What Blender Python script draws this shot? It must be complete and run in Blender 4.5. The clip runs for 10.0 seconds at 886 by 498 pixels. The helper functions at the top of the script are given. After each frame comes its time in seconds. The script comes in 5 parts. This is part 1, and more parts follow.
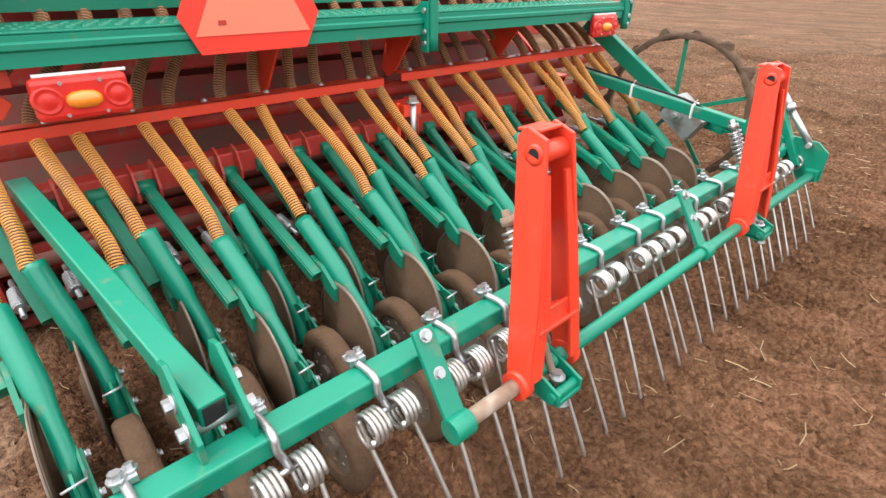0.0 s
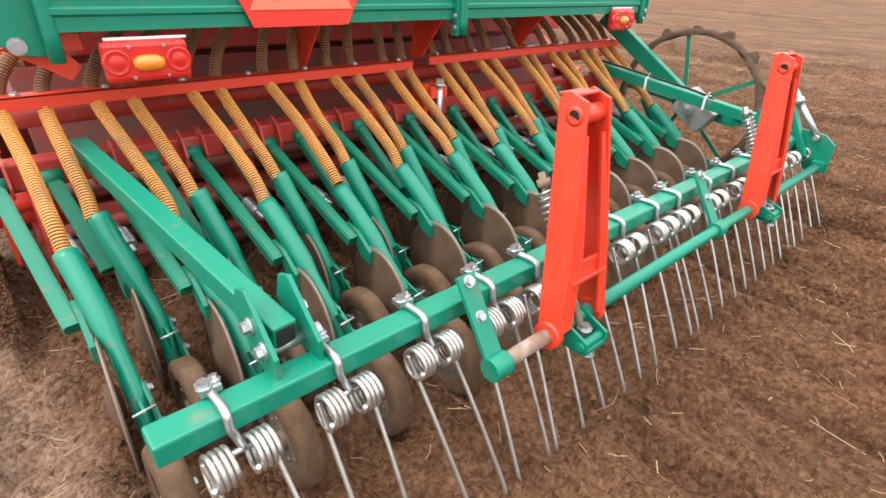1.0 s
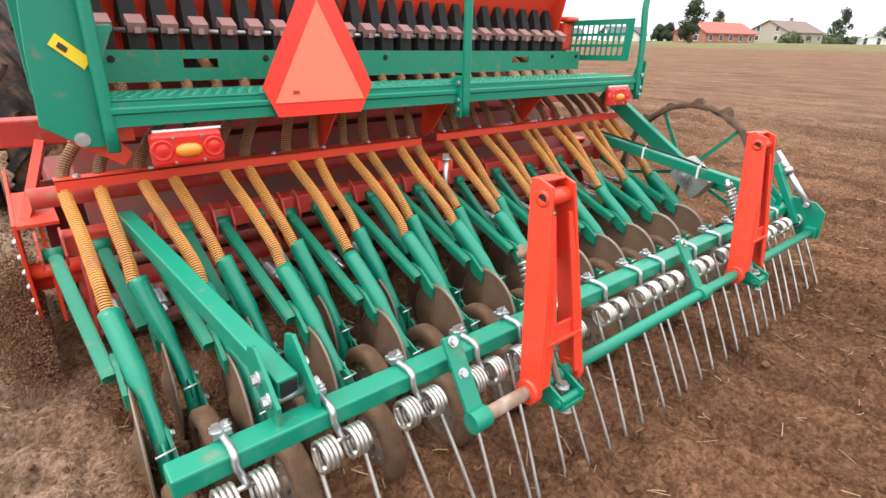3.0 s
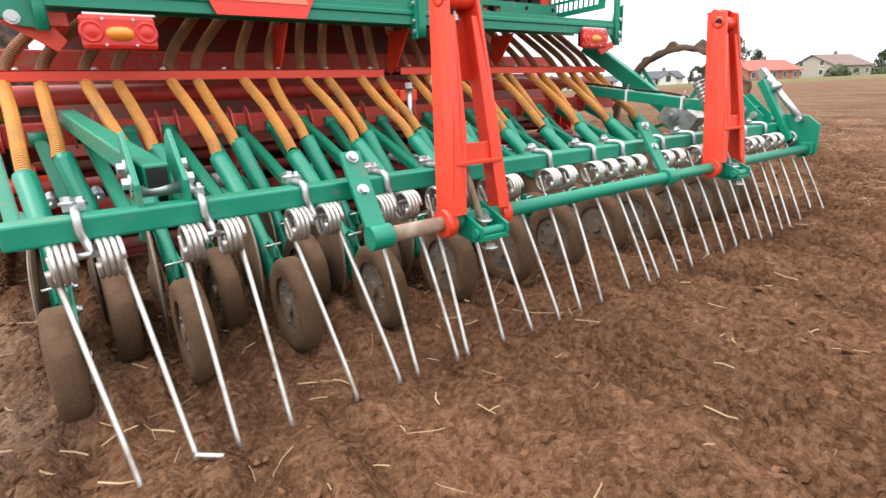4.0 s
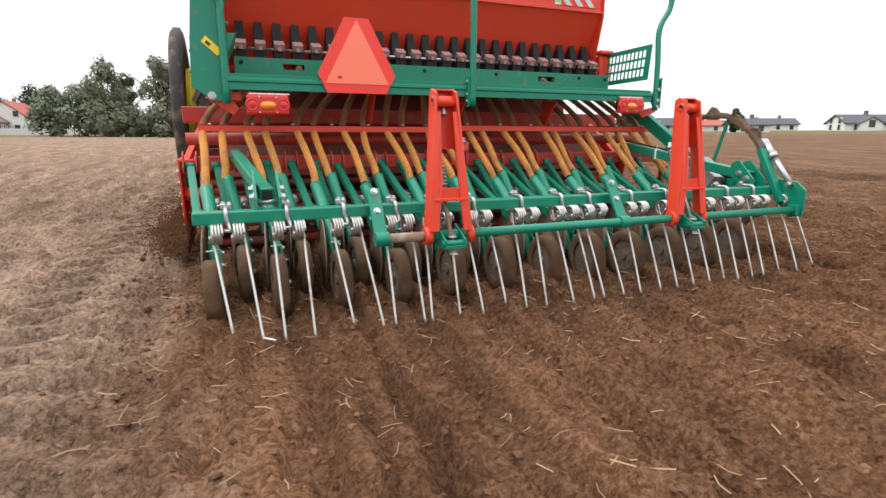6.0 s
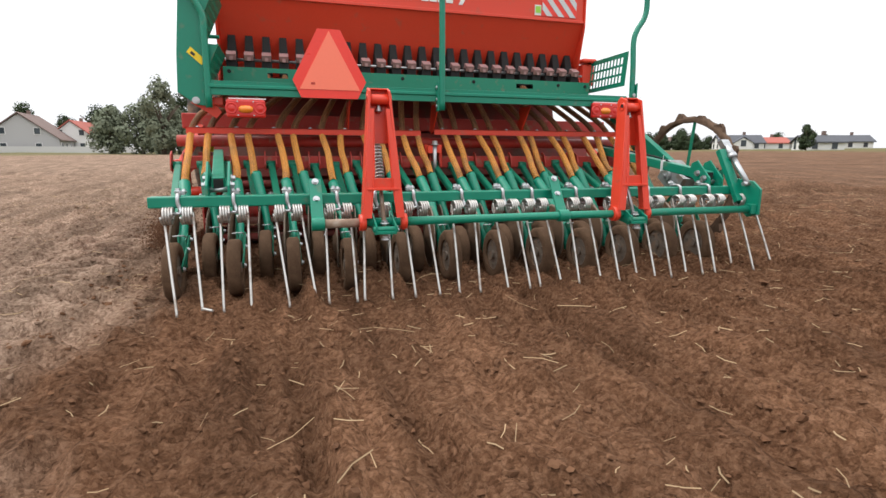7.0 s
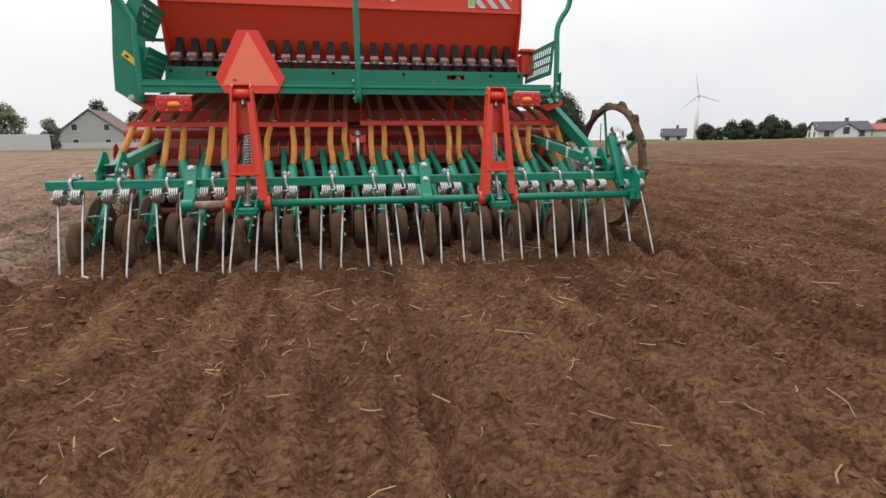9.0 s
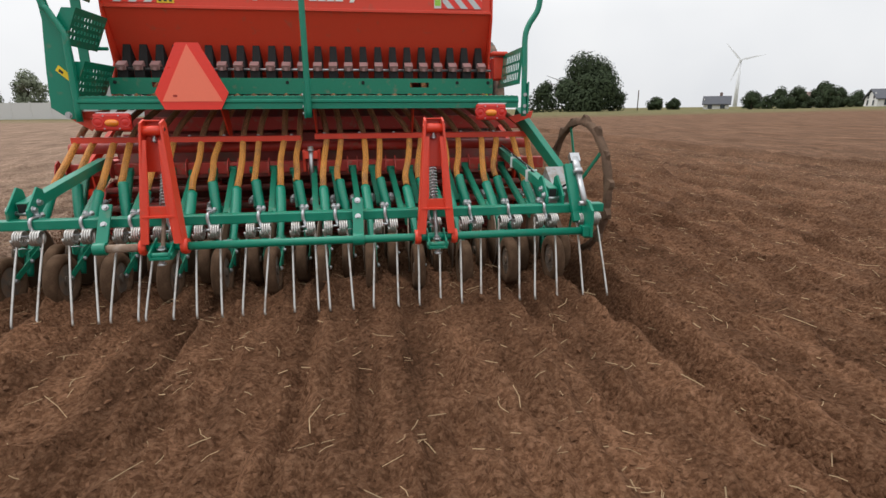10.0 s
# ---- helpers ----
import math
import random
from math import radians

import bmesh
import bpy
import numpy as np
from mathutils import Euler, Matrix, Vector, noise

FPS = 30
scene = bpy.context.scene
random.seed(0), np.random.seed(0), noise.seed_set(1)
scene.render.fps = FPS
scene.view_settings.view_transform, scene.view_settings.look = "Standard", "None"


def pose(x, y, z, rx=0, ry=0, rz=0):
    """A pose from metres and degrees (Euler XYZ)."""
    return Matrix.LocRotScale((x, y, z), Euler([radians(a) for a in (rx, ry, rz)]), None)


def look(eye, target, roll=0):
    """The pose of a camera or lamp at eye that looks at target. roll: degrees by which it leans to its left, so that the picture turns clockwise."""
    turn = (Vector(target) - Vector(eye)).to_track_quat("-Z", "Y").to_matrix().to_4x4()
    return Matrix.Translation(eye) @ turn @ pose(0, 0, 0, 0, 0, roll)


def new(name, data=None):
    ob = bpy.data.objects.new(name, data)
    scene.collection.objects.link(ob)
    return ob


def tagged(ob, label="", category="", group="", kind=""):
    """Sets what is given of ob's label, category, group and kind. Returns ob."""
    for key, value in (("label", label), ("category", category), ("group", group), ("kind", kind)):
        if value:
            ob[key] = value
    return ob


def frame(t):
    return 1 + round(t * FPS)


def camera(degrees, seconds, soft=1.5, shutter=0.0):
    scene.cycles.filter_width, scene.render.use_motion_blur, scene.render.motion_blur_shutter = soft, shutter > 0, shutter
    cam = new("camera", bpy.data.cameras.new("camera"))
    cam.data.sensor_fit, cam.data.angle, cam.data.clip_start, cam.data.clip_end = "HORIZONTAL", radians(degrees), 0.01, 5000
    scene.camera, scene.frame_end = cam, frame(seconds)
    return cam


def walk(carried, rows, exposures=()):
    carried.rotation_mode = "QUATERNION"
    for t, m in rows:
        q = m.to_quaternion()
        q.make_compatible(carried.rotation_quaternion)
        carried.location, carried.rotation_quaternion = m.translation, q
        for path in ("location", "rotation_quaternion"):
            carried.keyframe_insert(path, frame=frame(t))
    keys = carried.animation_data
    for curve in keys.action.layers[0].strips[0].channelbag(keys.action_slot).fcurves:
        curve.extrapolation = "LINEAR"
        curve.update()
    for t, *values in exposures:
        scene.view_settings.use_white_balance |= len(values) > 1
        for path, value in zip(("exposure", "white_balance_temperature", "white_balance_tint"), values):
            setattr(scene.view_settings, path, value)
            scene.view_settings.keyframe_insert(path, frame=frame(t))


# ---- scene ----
SPEED = 2.9  # metres a second, the drill over the field


def drive(t):
    """The drill's place on the field at t seconds; it bears slightly to one side at the end."""
    return pose(0.0, SPEED * t, 0.0, 0, 0, 0.72 * max(0.0, t - 9.0))


# The camera's way as seen from the drill: seconds, eye, target, roll.
cam = camera(80.5, 10.0, soft=1.5, shutter=0.0)
PATH = [
    (0, (-1.401, -0.642, 1.095), (-0.2, 0.653, 0.157), 0.7),
    (0.5, (-1.507, -0.676, 0.993), (-0.306, 0.63, 0.069), 1.3),
    (1, (-1.559, -0.676, 1.046), (-0.354, 0.618, 0.112), 2.2),
    (1.5, (-1.547, -0.708, 1.091), (-0.336, 0.608, 0.194), 1.6),
    (2, (-1.519, -0.734, 1.131), (-0.335, 0.615, 0.248), 1.0),
    (2.5, (-1.53, -0.763, 1.127), (-0.365, 0.647, 0.32), 0.4),
    (3, (-1.582, -0.835, 1.143), (-0.396, 0.593, 0.397), 1.2),
    (3.2, (-1.556, -0.886, 1.049), (-0.368, 0.548, 0.319), 0.5),
    (4.3, (-1.372, -1.12, 0.53), (-0.31, 0.495, 0.018), -1.7),
    (4.5, (-1.417, -1.116, 0.553), (-0.412, 0.497, -0.071), 0.6),
    (5, (-1.632, -1.288, 0.493), (-0.743, 0.419, -0.05), 1.0),
    (5.2, (-1.688, -1.441, 0.625), (-0.849, 0.285, 0.059), 1.2),
    (5.5, (-1.587, -1.672, 0.714), (-0.794, 0.093, 0.207), 0.6),
    (7, (-0.986, -2.274, 0.59), (-0.417, -0.392, 0.222), 0.2),
    (7.5, (-0.844, -2.366, 0.637), (-0.342, -0.453, 0.341), -0.5),
    (8, (-0.633, -2.468, 0.652), (-0.202, -0.539, 0.347), 0.1),
    (8.5, (-0.39, -2.524, 0.675), (0.006, -0.589, 0.364), 0.1),
    (9, (-0.145, -2.69, 0.569), (0.209, -0.762, 0.173), -0.4),
    (9.5, (0.136, -2.756, 0.66), (0.463, -0.834, 0.214), -0.1),
    (10, (0.3, -2.512, 0.874), (0.576, -0.598, 0.362), -0.3),
]
walk(cam, [(t, drive(t) @ look(eye, target, roll)) for t, eye, target, roll in PATH],
     exposures=[(0, 0.78), (2.0, 0.74), (3.2, 0.72), (4.5, 0.68), (5.2, 0.68), (5.5, 0.45), (7.0, 0.12), (8.0, -0.18), (9.0, -0.28), (10.0, -0.28)])

# ---- sky and light: an overcast afternoon ----
world = bpy.data.worlds.new("overcast")
scene.world = world
world.use_nodes = True
wn, wl = world.node_tree.nodes, world.node_tree.links
sky = wn.new("ShaderNodeTexSky")
sky.sky_type = "NISHITA"
sky.sun_disc = False
sky.sun_elevation, sky.sun_rotation = radians(58), radians(302)
sky.air_density, sky.dust_density, sky.ozone_density = 1.0, 4.0, 1.0
grey = wn.new("ShaderNodeHueSaturation")
grey.inputs["Saturation"].default_value = 0.12
wl.new(sky.outputs[0], grey.inputs["Color"])
cloud_co = wn.new("ShaderNodeTexCoord")
cloud = wn.new("ShaderNodeTexNoise")
cloud.inputs["Scale"].default_value, cloud.inputs["Detail"].default_value = 2.2, 4.0
wl.new(cloud_co.outputs["Generated"], cloud.inputs["Vector"])
ramp = wn.new("ShaderNodeValToRGB")
ramp.color_ramp.elements[0].position, ramp.color_ramp.elements[0].color = 0.3, (10.2, 10.5, 11.0, 1)
ramp.color_ramp.elements[1].position, ramp.color_ramp.elements[1].color = 0.75, (13.4, 13.4, 13.4, 1)
wl.new(cloud.outputs["Fac"], ramp.inputs[0])
blend = wn.new("ShaderNodeMix")
blend.data_type = "RGBA"
blend.inputs["Factor"].default_value = 0.75
wl.new(grey.outputs[0], blend.inputs["A"])
wl.new(ramp.outputs[0], blend.inputs["B"])
wn["Background"].inputs["Strength"].default_value = 0.11
# An overcast sky is brighter overhead than at the horizon.
up_split = wn.new("ShaderNodeSeparateXYZ")
wl.new(cloud_co.outputs["Generated"], up_split.inputs[0])
zenith = wn.new("ShaderNodeMapRange")
for socket, v in zip(("From Min", "From Max", "To Min", "To Max"), (0.15, 1.0, 1.0, 2.0)):
    zenith.inputs[socket].default_value = v
wl.new(up_split.outputs["Z"], zenith.inputs["Value"])
dome = wn.new("ShaderNodeMix")
dome.data_type, dome.blend_type = "RGBA", "MULTIPLY"
dome.inputs["Factor"].default_value = 1.0
wl.new(blend.outputs["Result"], dome.inputs["A"])
wl.new(zenith.outputs[0], dome.inputs["B"])
wl.new(dome.outputs["Result"], wn["Background"].inputs["Color"])
sun = new("sun", bpy.data.lights.new("sun", "SUN"))
sun.data.energy, sun.data.angle, sun.data.color = 0.75, radians(30), (1.0, 0.97, 0.92)
sun.matrix_world = look((-8, 5, 15), (0, 0, 0))


# ---- materials ----
def material(name, colour, rough=0.5, metal=0.0, dirt=None, amount=0.0, grain=0.12, scale=9.0, bump=0.15, fine=90.0, coat=0.0):
    """Colour with a broad and a fine variation, patches of dirt and a fine relief, sized in metres."""
    m = bpy.data.materials.new(name)
    m.use_nodes = True
    n, l = m.node_tree.nodes, m.node_tree.links
    p = n["Principled BSDF"]
    p.inputs["Metallic"].default_value = metal
    p.inputs["Coat Weight"].default_value = coat
    co = n.new("ShaderNodeTexCoord")
    broad, small = n.new("ShaderNodeTexNoise"), n.new("ShaderNodeTexNoise")
    for node, s, d in ((broad, scale, 5), (small, fine, 3)):
        node.inputs["Scale"].default_value, node.inputs["Detail"].default_value = s, d
        l.new(co.outputs["Object"], node.inputs["Vector"])
    tone = n.new("ShaderNodeMapRange")
    tone.inputs["To Min"].default_value, tone.inputs["To Max"].default_value = 1 - grain, 1 + grain
    l.new(small.outputs["Fac"], tone.inputs["Value"])
    base = n.new("ShaderNodeMix")
    base.data_type, base.blend_type = "RGBA", "MULTIPLY"
    base.inputs["Factor"].default_value = 1.0
    base.inputs["A"].default_value = (*colour, 1)
    l.new(tone.outputs[0], base.inputs["B"])
    out = base.outputs["Result"]
    rough_node = n.new("ShaderNodeMapRange")
    rough_node.inputs["To Min"].default_value, rough_node.inputs["To Max"].default_value = max(rough - 0.1, 0.05), min(rough + 0.15, 1)
    l.new(broad.outputs["Fac"], rough_node.inputs["Value"])
    l.new(rough_node.outputs[0], p.inputs["Roughness"])
    if dirt:
        mask = n.new("ShaderNodeMapRange")
        mask.inputs["From Min"].default_value, mask.inputs["From Max"].default_value = 0.62 - 0.3 * amount, 0.8 - 0.3 * amount
        mask.inputs["To Max"].default_value = min(1.0, 0.5 + amount * 0.5)
        l.new(broad.outputs["Fac"], mask.inputs["Value"])
        soil = n.new("ShaderNodeMix")
        soil.data_type = "RGBA"
        soil.inputs["B"].default_value = (*dirt, 1)
        l.new(mask.outputs[0], soil.inputs["Factor"])
        l.new(out, soil.inputs["A"])
        out = soil.outputs["Result"]
    l.new(out, p.inputs["Base Color"])
    relief = n.new("ShaderNodeBump")
    relief.inputs["Strength"].default_value, relief.inputs["Distance"].default_value = bump, 0.004
    l.new(small.outputs["Fac"], relief.inputs["Height"])
    l.new(relief.outputs[0], p.inputs["Normal"])
    return m


DUST = (0.23, 0.15, 0.10)
GREEN = material("green_paint", (0.0, 0.2, 0.122), 0.36, dirt=DUST, amount=0.0, grain=0.05, scale=16, bump=0.04)
GREEN_DUSTY = material("dusty_green_paint", (0.002, 0.18, 0.104), 0.45, dirt=DUST, amount=0.1, grain=0.08, scale=24, bump=0.06)
RED = material("red_paint", (0.7, 0.052, 0.022), 0.36, dirt=DUST, amount=0.0, grain=0.05, scale=14, bump=0.04)
RED_DUSTY = material("dusty_red_paint", (0.42, 0.032, 0.021), 0.5, dirt=DUST, amount=0.25, grain=0.08, scale=22, bump=0.06)
# Darker core colour gives the grooves the contrast that smooth shading loses.
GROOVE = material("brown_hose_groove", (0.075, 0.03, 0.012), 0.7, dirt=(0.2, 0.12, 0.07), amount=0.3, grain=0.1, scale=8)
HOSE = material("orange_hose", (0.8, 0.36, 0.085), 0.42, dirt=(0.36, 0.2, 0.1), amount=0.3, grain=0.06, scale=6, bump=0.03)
# Dust and part of the platform's shade are both put into this brown.
HOSE_DUSTY_SHADED = material("dusty_shaded_orange_hose", (0.42, 0.2, 0.085), 0.7, dirt=(0.2, 0.12, 0.075), amount=0.5, grain=0.1, scale=9, bump=0.05)
STEEL = material("galvanised_steel", (0.47, 0.48, 0.49), 0.34, metal=0.85, dirt=DUST, amount=0.1, grain=0.1, scale=20, bump=0.05)
WORN = material("worn_tine_steel", (0.5, 0.485, 0.46), 0.34, metal=0.8, dirt=DUST, amount=0.35, grain=0.12, scale=18, bump=0.06)
BARE = material("dusty_bare_pipe", (0.36, 0.29, 0.23), 0.7, dirt=DUST, amount=0.7, grain=0.15, scale=20, bump=0.15)
SOILED = material("soil_caked_rubber", (0.1, 0.06, 0.037), 0.95, dirt=(0.145, 0.089, 0.056), amount=0.5, grain=0.3, scale=22, bump=0.6, fine=140)
DISC = material("soil_stained_disc", (0.13, 0.082, 0.053), 0.75, metal=0.1, dirt=(0.095, 0.058, 0.038), amount=0.5, grain=0.2, scale=14, bump=0.2)
EDGE = material("worn_disc_edge", (0.24, 0.19, 0.15), 0.5, metal=0.4, grain=0.15)
HUB = material("grey_hub", (0.16, 0.13, 0.105), 0.6, metal=0.3, dirt=DUST, amount=0.6, grain=0.15, scale=25)
# Soil stains, with the shade behind the hoses put into the base colour.
RED_DIRTY_SHADED = material("soil_stained_shaded_red_paint", (0.2, 0.022, 0.016), 0.75, dirt=(0.1, 0.052, 0.036), amount=0.6, grain=0.15, scale=7, bump=0.1)
BLACK = material("black_plastic", (0.011, 0.010, 0.010), 0.8, dirt=DUST, amount=0.0, grain=0.1, scale=15)
CAPS = material("dusty_pink_shutter", (0.34, 0.19, 0.18), 0.6, dirt=DUST, amount=0.3, grain=0.1, scale=20)
TRIANGLE = material("fluorescent_orange_panel", (0.97, 0.21, 0.125), 0.35, grain=0.03, scale=5, bump=0.02)
BORDER = material("retroreflective_red_border", (0.83, 0.045, 0.028), 0.3, grain=0.06, scale=30, bump=0.03)
LENS = material("red_lamp_lens", (0.6, 0.022, 0.015), 0.3, grain=0.05, dirt=DUST, amount=0.1, coat=0.1)
AMBER = material("amber_lamp_lens", (0.85, 0.24, 0.02), 0.15, grain=0.05, coat=0.5)
WHITE = material("white_sticker", (0.75, 0.75, 0.75), 0.4, grain=0.05)
SILVER = material("reflective_silver_stripe", (0.6, 0.62, 0.64), 0.35, grain=0.06)
YELLOW = material("yellow_sticker", (0.85, 0.6, 0.02), 0.45, grain=0.05)
LIME = material("lime_sticker", (0.35, 0.65, 0.08), 0.45, grain=0.05)
INK = material("black_print", (0.03, 0.03, 0.03), 0.6)
GEARBOX = material("grey_gearbox", (0.32, 0.33, 0.33), 0.5, metal=0.3, dirt=DUST, amount=0.5, grain=0.12, scale=18)
RUBBER = material("tractor_tyre_rubber", (0.035, 0.033, 0.032), 0.85, dirt=DUST, amount=0.5, grain=0.15, scale=7, bump=0.2)
RIM = material("yellow_rim_paint", (0.95, 0.72, 0.02), 0.4, dirt=DUST, amount=0.15)
CABIN = material("dark_cab_glass", (0.05, 0.055, 0.06), 0.2, grain=0.05)
SPIKES = material("soil_coated_iron", (0.115, 0.075, 0.053), 0.95, dirt=(0.17, 0.11, 0.075), amount=0.5, grain=0.3, scale=20, bump=0.7, fine=120)
STRAW = material("dry_straw", (0.37, 0.26, 0.155), 0.8, grain=0.3, scale=3, fine=12)
CLOD = material("soil_clods", (0.12, 0.06, 0.033), 1.0, dirt=(0.165, 0.087, 0.05), amount=0.4, grain=0.3, scale=3, fine=60, bump=0.4)
CLOD_DRY = material("dry_soil_clods", (0.23, 0.152, 0.107), 1.0, dirt=(0.13, 0.082, 0.055), amount=0.4, grain=0.3, scale=3, fine=60, bump=0.4)
for lump in (CLOD, CLOD_DRY, STRAW):
    nodes, links = lump.node_tree.nodes, lump.node_tree.links
    geo, shift, tint = nodes.new("ShaderNodeNewGeometry"), nodes.new("ShaderNodeMapRange"), nodes.new("ShaderNodeMix")
    shift.inputs["To Min"].default_value, shift.inputs["To Max"].default_value = 0.75, 1.25
    links.new(geo.outputs["Random Per Island"], shift.inputs["Value"])
    tint.data_type, tint.blend_type = "RGBA", "MULTIPLY"
    tint.inputs["Factor"].default_value = 1.0
    socket = nodes["Principled BSDF"].inputs["Base Color"]
    links.new(socket.links[0].from_socket, tint.inputs["A"])
    links.new(shift.outputs[0], tint.inputs["B"])
    links.new(tint.outputs["Result"], socket)
BARK = material("bark", (0.1, 0.075, 0.055), 0.95, grain=0.2, scale=2)
PLASTER_GREY = material("grey_plaster", (0.42, 0.41, 0.41), 0.9, grain=0.05, scale=0.6)
PLASTER_WHITE = material("white_plaster", (0.72, 0.71, 0.69), 0.9, grain=0.05, scale=0.6)
ROOF_DARK = material("dark_roof_tiles", (0.075, 0.078, 0.09), 0.8, grain=0.15, scale=0.8, fine=4)
ROOF_BROWN = material("brown_roof_tiles", (0.17, 0.115, 0.1), 0.85, grain=0.15, scale=0.8, fine=4)
ROOF_RED = material("red_roof_tiles", (0.36, 0.10, 0.075), 0.85, grain=0.15, scale=0.8, fine=4)
BRICK = material("red_brick_wall", (0.34, 0.15, 0.10), 0.9, grain=0.12, scale=0.8, fine=5)
BEIGE = material("beige_plaster", (0.36, 0.32, 0.26), 0.9, grain=0.08, scale=0.6)
GLASS = material("window_glass", (0.05, 0.06, 0.07), 0.12, grain=0.05, scale=1)
CONCRETE = material("pale_concrete_wall", (0.55, 0.54, 0.53), 0.9, grain=0.08, scale=0.5)
TURBINE = material("white_turbine", (0.72, 0.73, 0.75), 0.5, grain=0.03)


def foliage(name, dark, light):
    m = material(name, dark, 0.75, dirt=light, amount=0.6, grain=0.3, scale=0.9, fine=6, bump=0.0)
    return m


# The third tone is paled: the haze before far trees is in its colour.
LEAVES = [foliage("dark_leaves", (0.04, 0.055, 0.03), (0.06, 0.08, 0.042)), foliage("mid_leaves", (0.095, 0.115, 0.065), (0.14, 0.16, 0.095)), foliage("haze_paled_leaves", (0.15, 0.17, 0.115), (0.21, 0.23, 0.165))]


def soil():
    """Tilled soil: dark and fresh where the drill has passed, paler and crusted on the land beside it."""
    m = bpy.data.materials.new("tilled_soil")
    m.use_nodes = True
    n, l = m.node_tree.nodes, m.node_tree.links
    p = n["Principled BSDF"]
    p.inputs["Specular IOR Level"].default_value = 0.04
    co = n.new("ShaderNodeTexCoord")

    def noise_at(scale, detail, stretch=None, rough=0.6):
        node = n.new("ShaderNodeTexNoise")
        node.inputs["Scale"].default_value, node.inputs["Detail"].default_value, node.inputs["Roughness"].default_value = scale, detail, rough
        if stretch:
            mp = n.new("ShaderNodeMapping")
            mp.inputs["Scale"].default_value = stretch
            l.new(co.outputs["Object"], mp.inputs["Vector"])
            l.new(mp.outputs[0], node.inputs["Vector"])
        else:
            l.new(co.outputs["Object"], node.inputs["Vector"])
        return node.outputs["Fac"]

    def ramp(value, stops):
        node = n.new("ShaderNodeValToRGB")
        e = node.color_ramp.elements
        while len(e) < len(stops):
            e.new(0.5)
        for k, (at, c) in enumerate(stops):
            e[k].position, e[k].color = at, (*c, 1)
        l.new(value, node.inputs[0])
        return node.outputs[0]

    def mix(fac, a, b, kind="MIX"):
        node = n.new("ShaderNodeMix")
        node.data_type, node.blend_type = "RGBA", kind
        for socket, v in (("Factor", fac), ("A", a), ("B", b)):
            if isinstance(v, float):
                node.inputs[socket].default_value = v
            else:
                l.new(v, node.inputs[socket])
        return node.outputs["Result"]

    def ranged(value, a, b, c=0.0, d=1.0):
        node = n.new("ShaderNodeMapRange")
        for socket, v in zip(("From Min", "From Max", "To Min", "To Max"), (a, b, c, d)):
            node.inputs[socket].default_value = v
        l.new(value, node.inputs["Value"])
        return node.outputs[0]

    patches, crumbs, streaks = noise_at(1.3, 6), noise_at(64, 4, rough=0.6), noise_at(5, 5, (1.0, 0.09, 1.0))
    def cells(scale, socket):
        node = n.new("ShaderNodeTexVoronoi")
        node.inputs["Scale"].default_value, node.inputs["Randomness"].default_value = scale, 1.0
        warp = n.new("ShaderNodeMix")
        warp.data_type, warp.blend_type = "RGBA", "ADD"
        warp.inputs["Factor"].default_value = 0.03
        jitter = n.new("ShaderNodeTexNoise")
        jitter.inputs["Scale"].default_value = 40
        l.new(co.outputs["Object"], jitter.inputs["Vector"])
        l.new(co.outputs["Object"], warp.inputs["A"])
        l.new(jitter.outputs["Color"], warp.inputs["B"])
        l.new(warp.outputs["Result"], node.inputs["Vector"])
        return node.outputs[socket]

    single = n.new("ShaderNodeSeparateColor")
    l.new(cells(62, "Color"), single.inputs[0])
    grains = n.new("ShaderNodeMix")
    grains.inputs["Factor"].default_value = 0.22
    l.new(crumbs, grains.inputs["A"])
    l.new(single.outputs[0], grains.inputs["B"])
    crumbs = grains.outputs["Result"]
    fresh = ramp(crumbs, [(0.33, (0.082, 0.039, 0.0205)), (0.5, (0.137, 0.069, 0.038)), (0.67, (0.195, 0.105, 0.062))])
    dry = ramp(crumbs, [(0.33, (0.165, 0.106, 0.074)), (0.5, (0.275, 0.187, 0.136)), (0.67, (0.36, 0.257, 0.19))])
    split = n.new("ShaderNodeSeparateXYZ")
    l.new(co.outputs["Object"], split.inputs[0])
    wob = n.new("ShaderNodeMath")
    wob.operation = "MULTIPLY_ADD"
    l.new(patches, wob.inputs[0])
    wob.inputs[1].default_value = -1.1
    l.new(split.outputs[0], wob.inputs[2])
    left = ranged(wob.outputs[0], -2.02, -2.5)
    right = ranged(wob.outputs[0], 1.6, 9.0, 0.0, 0.26)
    both = n.new("ShaderNodeMath")
    both.operation = "MAXIMUM"
    l.new(left, both.inputs[0])
    l.new(right, both.inputs[1])
    colour = mix(both.outputs[0], fresh, dry)
    colour = mix(0.8, colour, ramp(patches, [(0.3, (0.78, 0.78, 0.78)), (0.7, (1.2, 1.19, 1.18))]), "MULTIPLY")
    colour = mix(0.9, colour, ramp(streaks, [(0.34, (0.62, 0.61, 0.6)), (0.66, (1.3, 1.3, 1.3))]), "MULTIPLY")
    # Stubble and grass towards the far edge of the field.
    far_edge = ranged(split.outputs[1], 78, 100)
    side_edge = ranged(split.outputs[0], 62, 78)
    rim = n.new("ShaderNodeMath")
    rim.operation = "MAXIMUM"
    l.new(far_edge, rim.inputs[0])
    l.new(side_edge, rim.inputs[1])
    verge = ramp(noise_at(0.5, 5), [(0.3, (0.10, 0.10, 0.045)), (0.7, (0.20, 0.17, 0.09))])
    colour = mix(rim.outputs[0], colour, verge)
    l.new(colour, p.inputs["Base Color"])
    p.inputs["Roughness"].default_value = 0.97
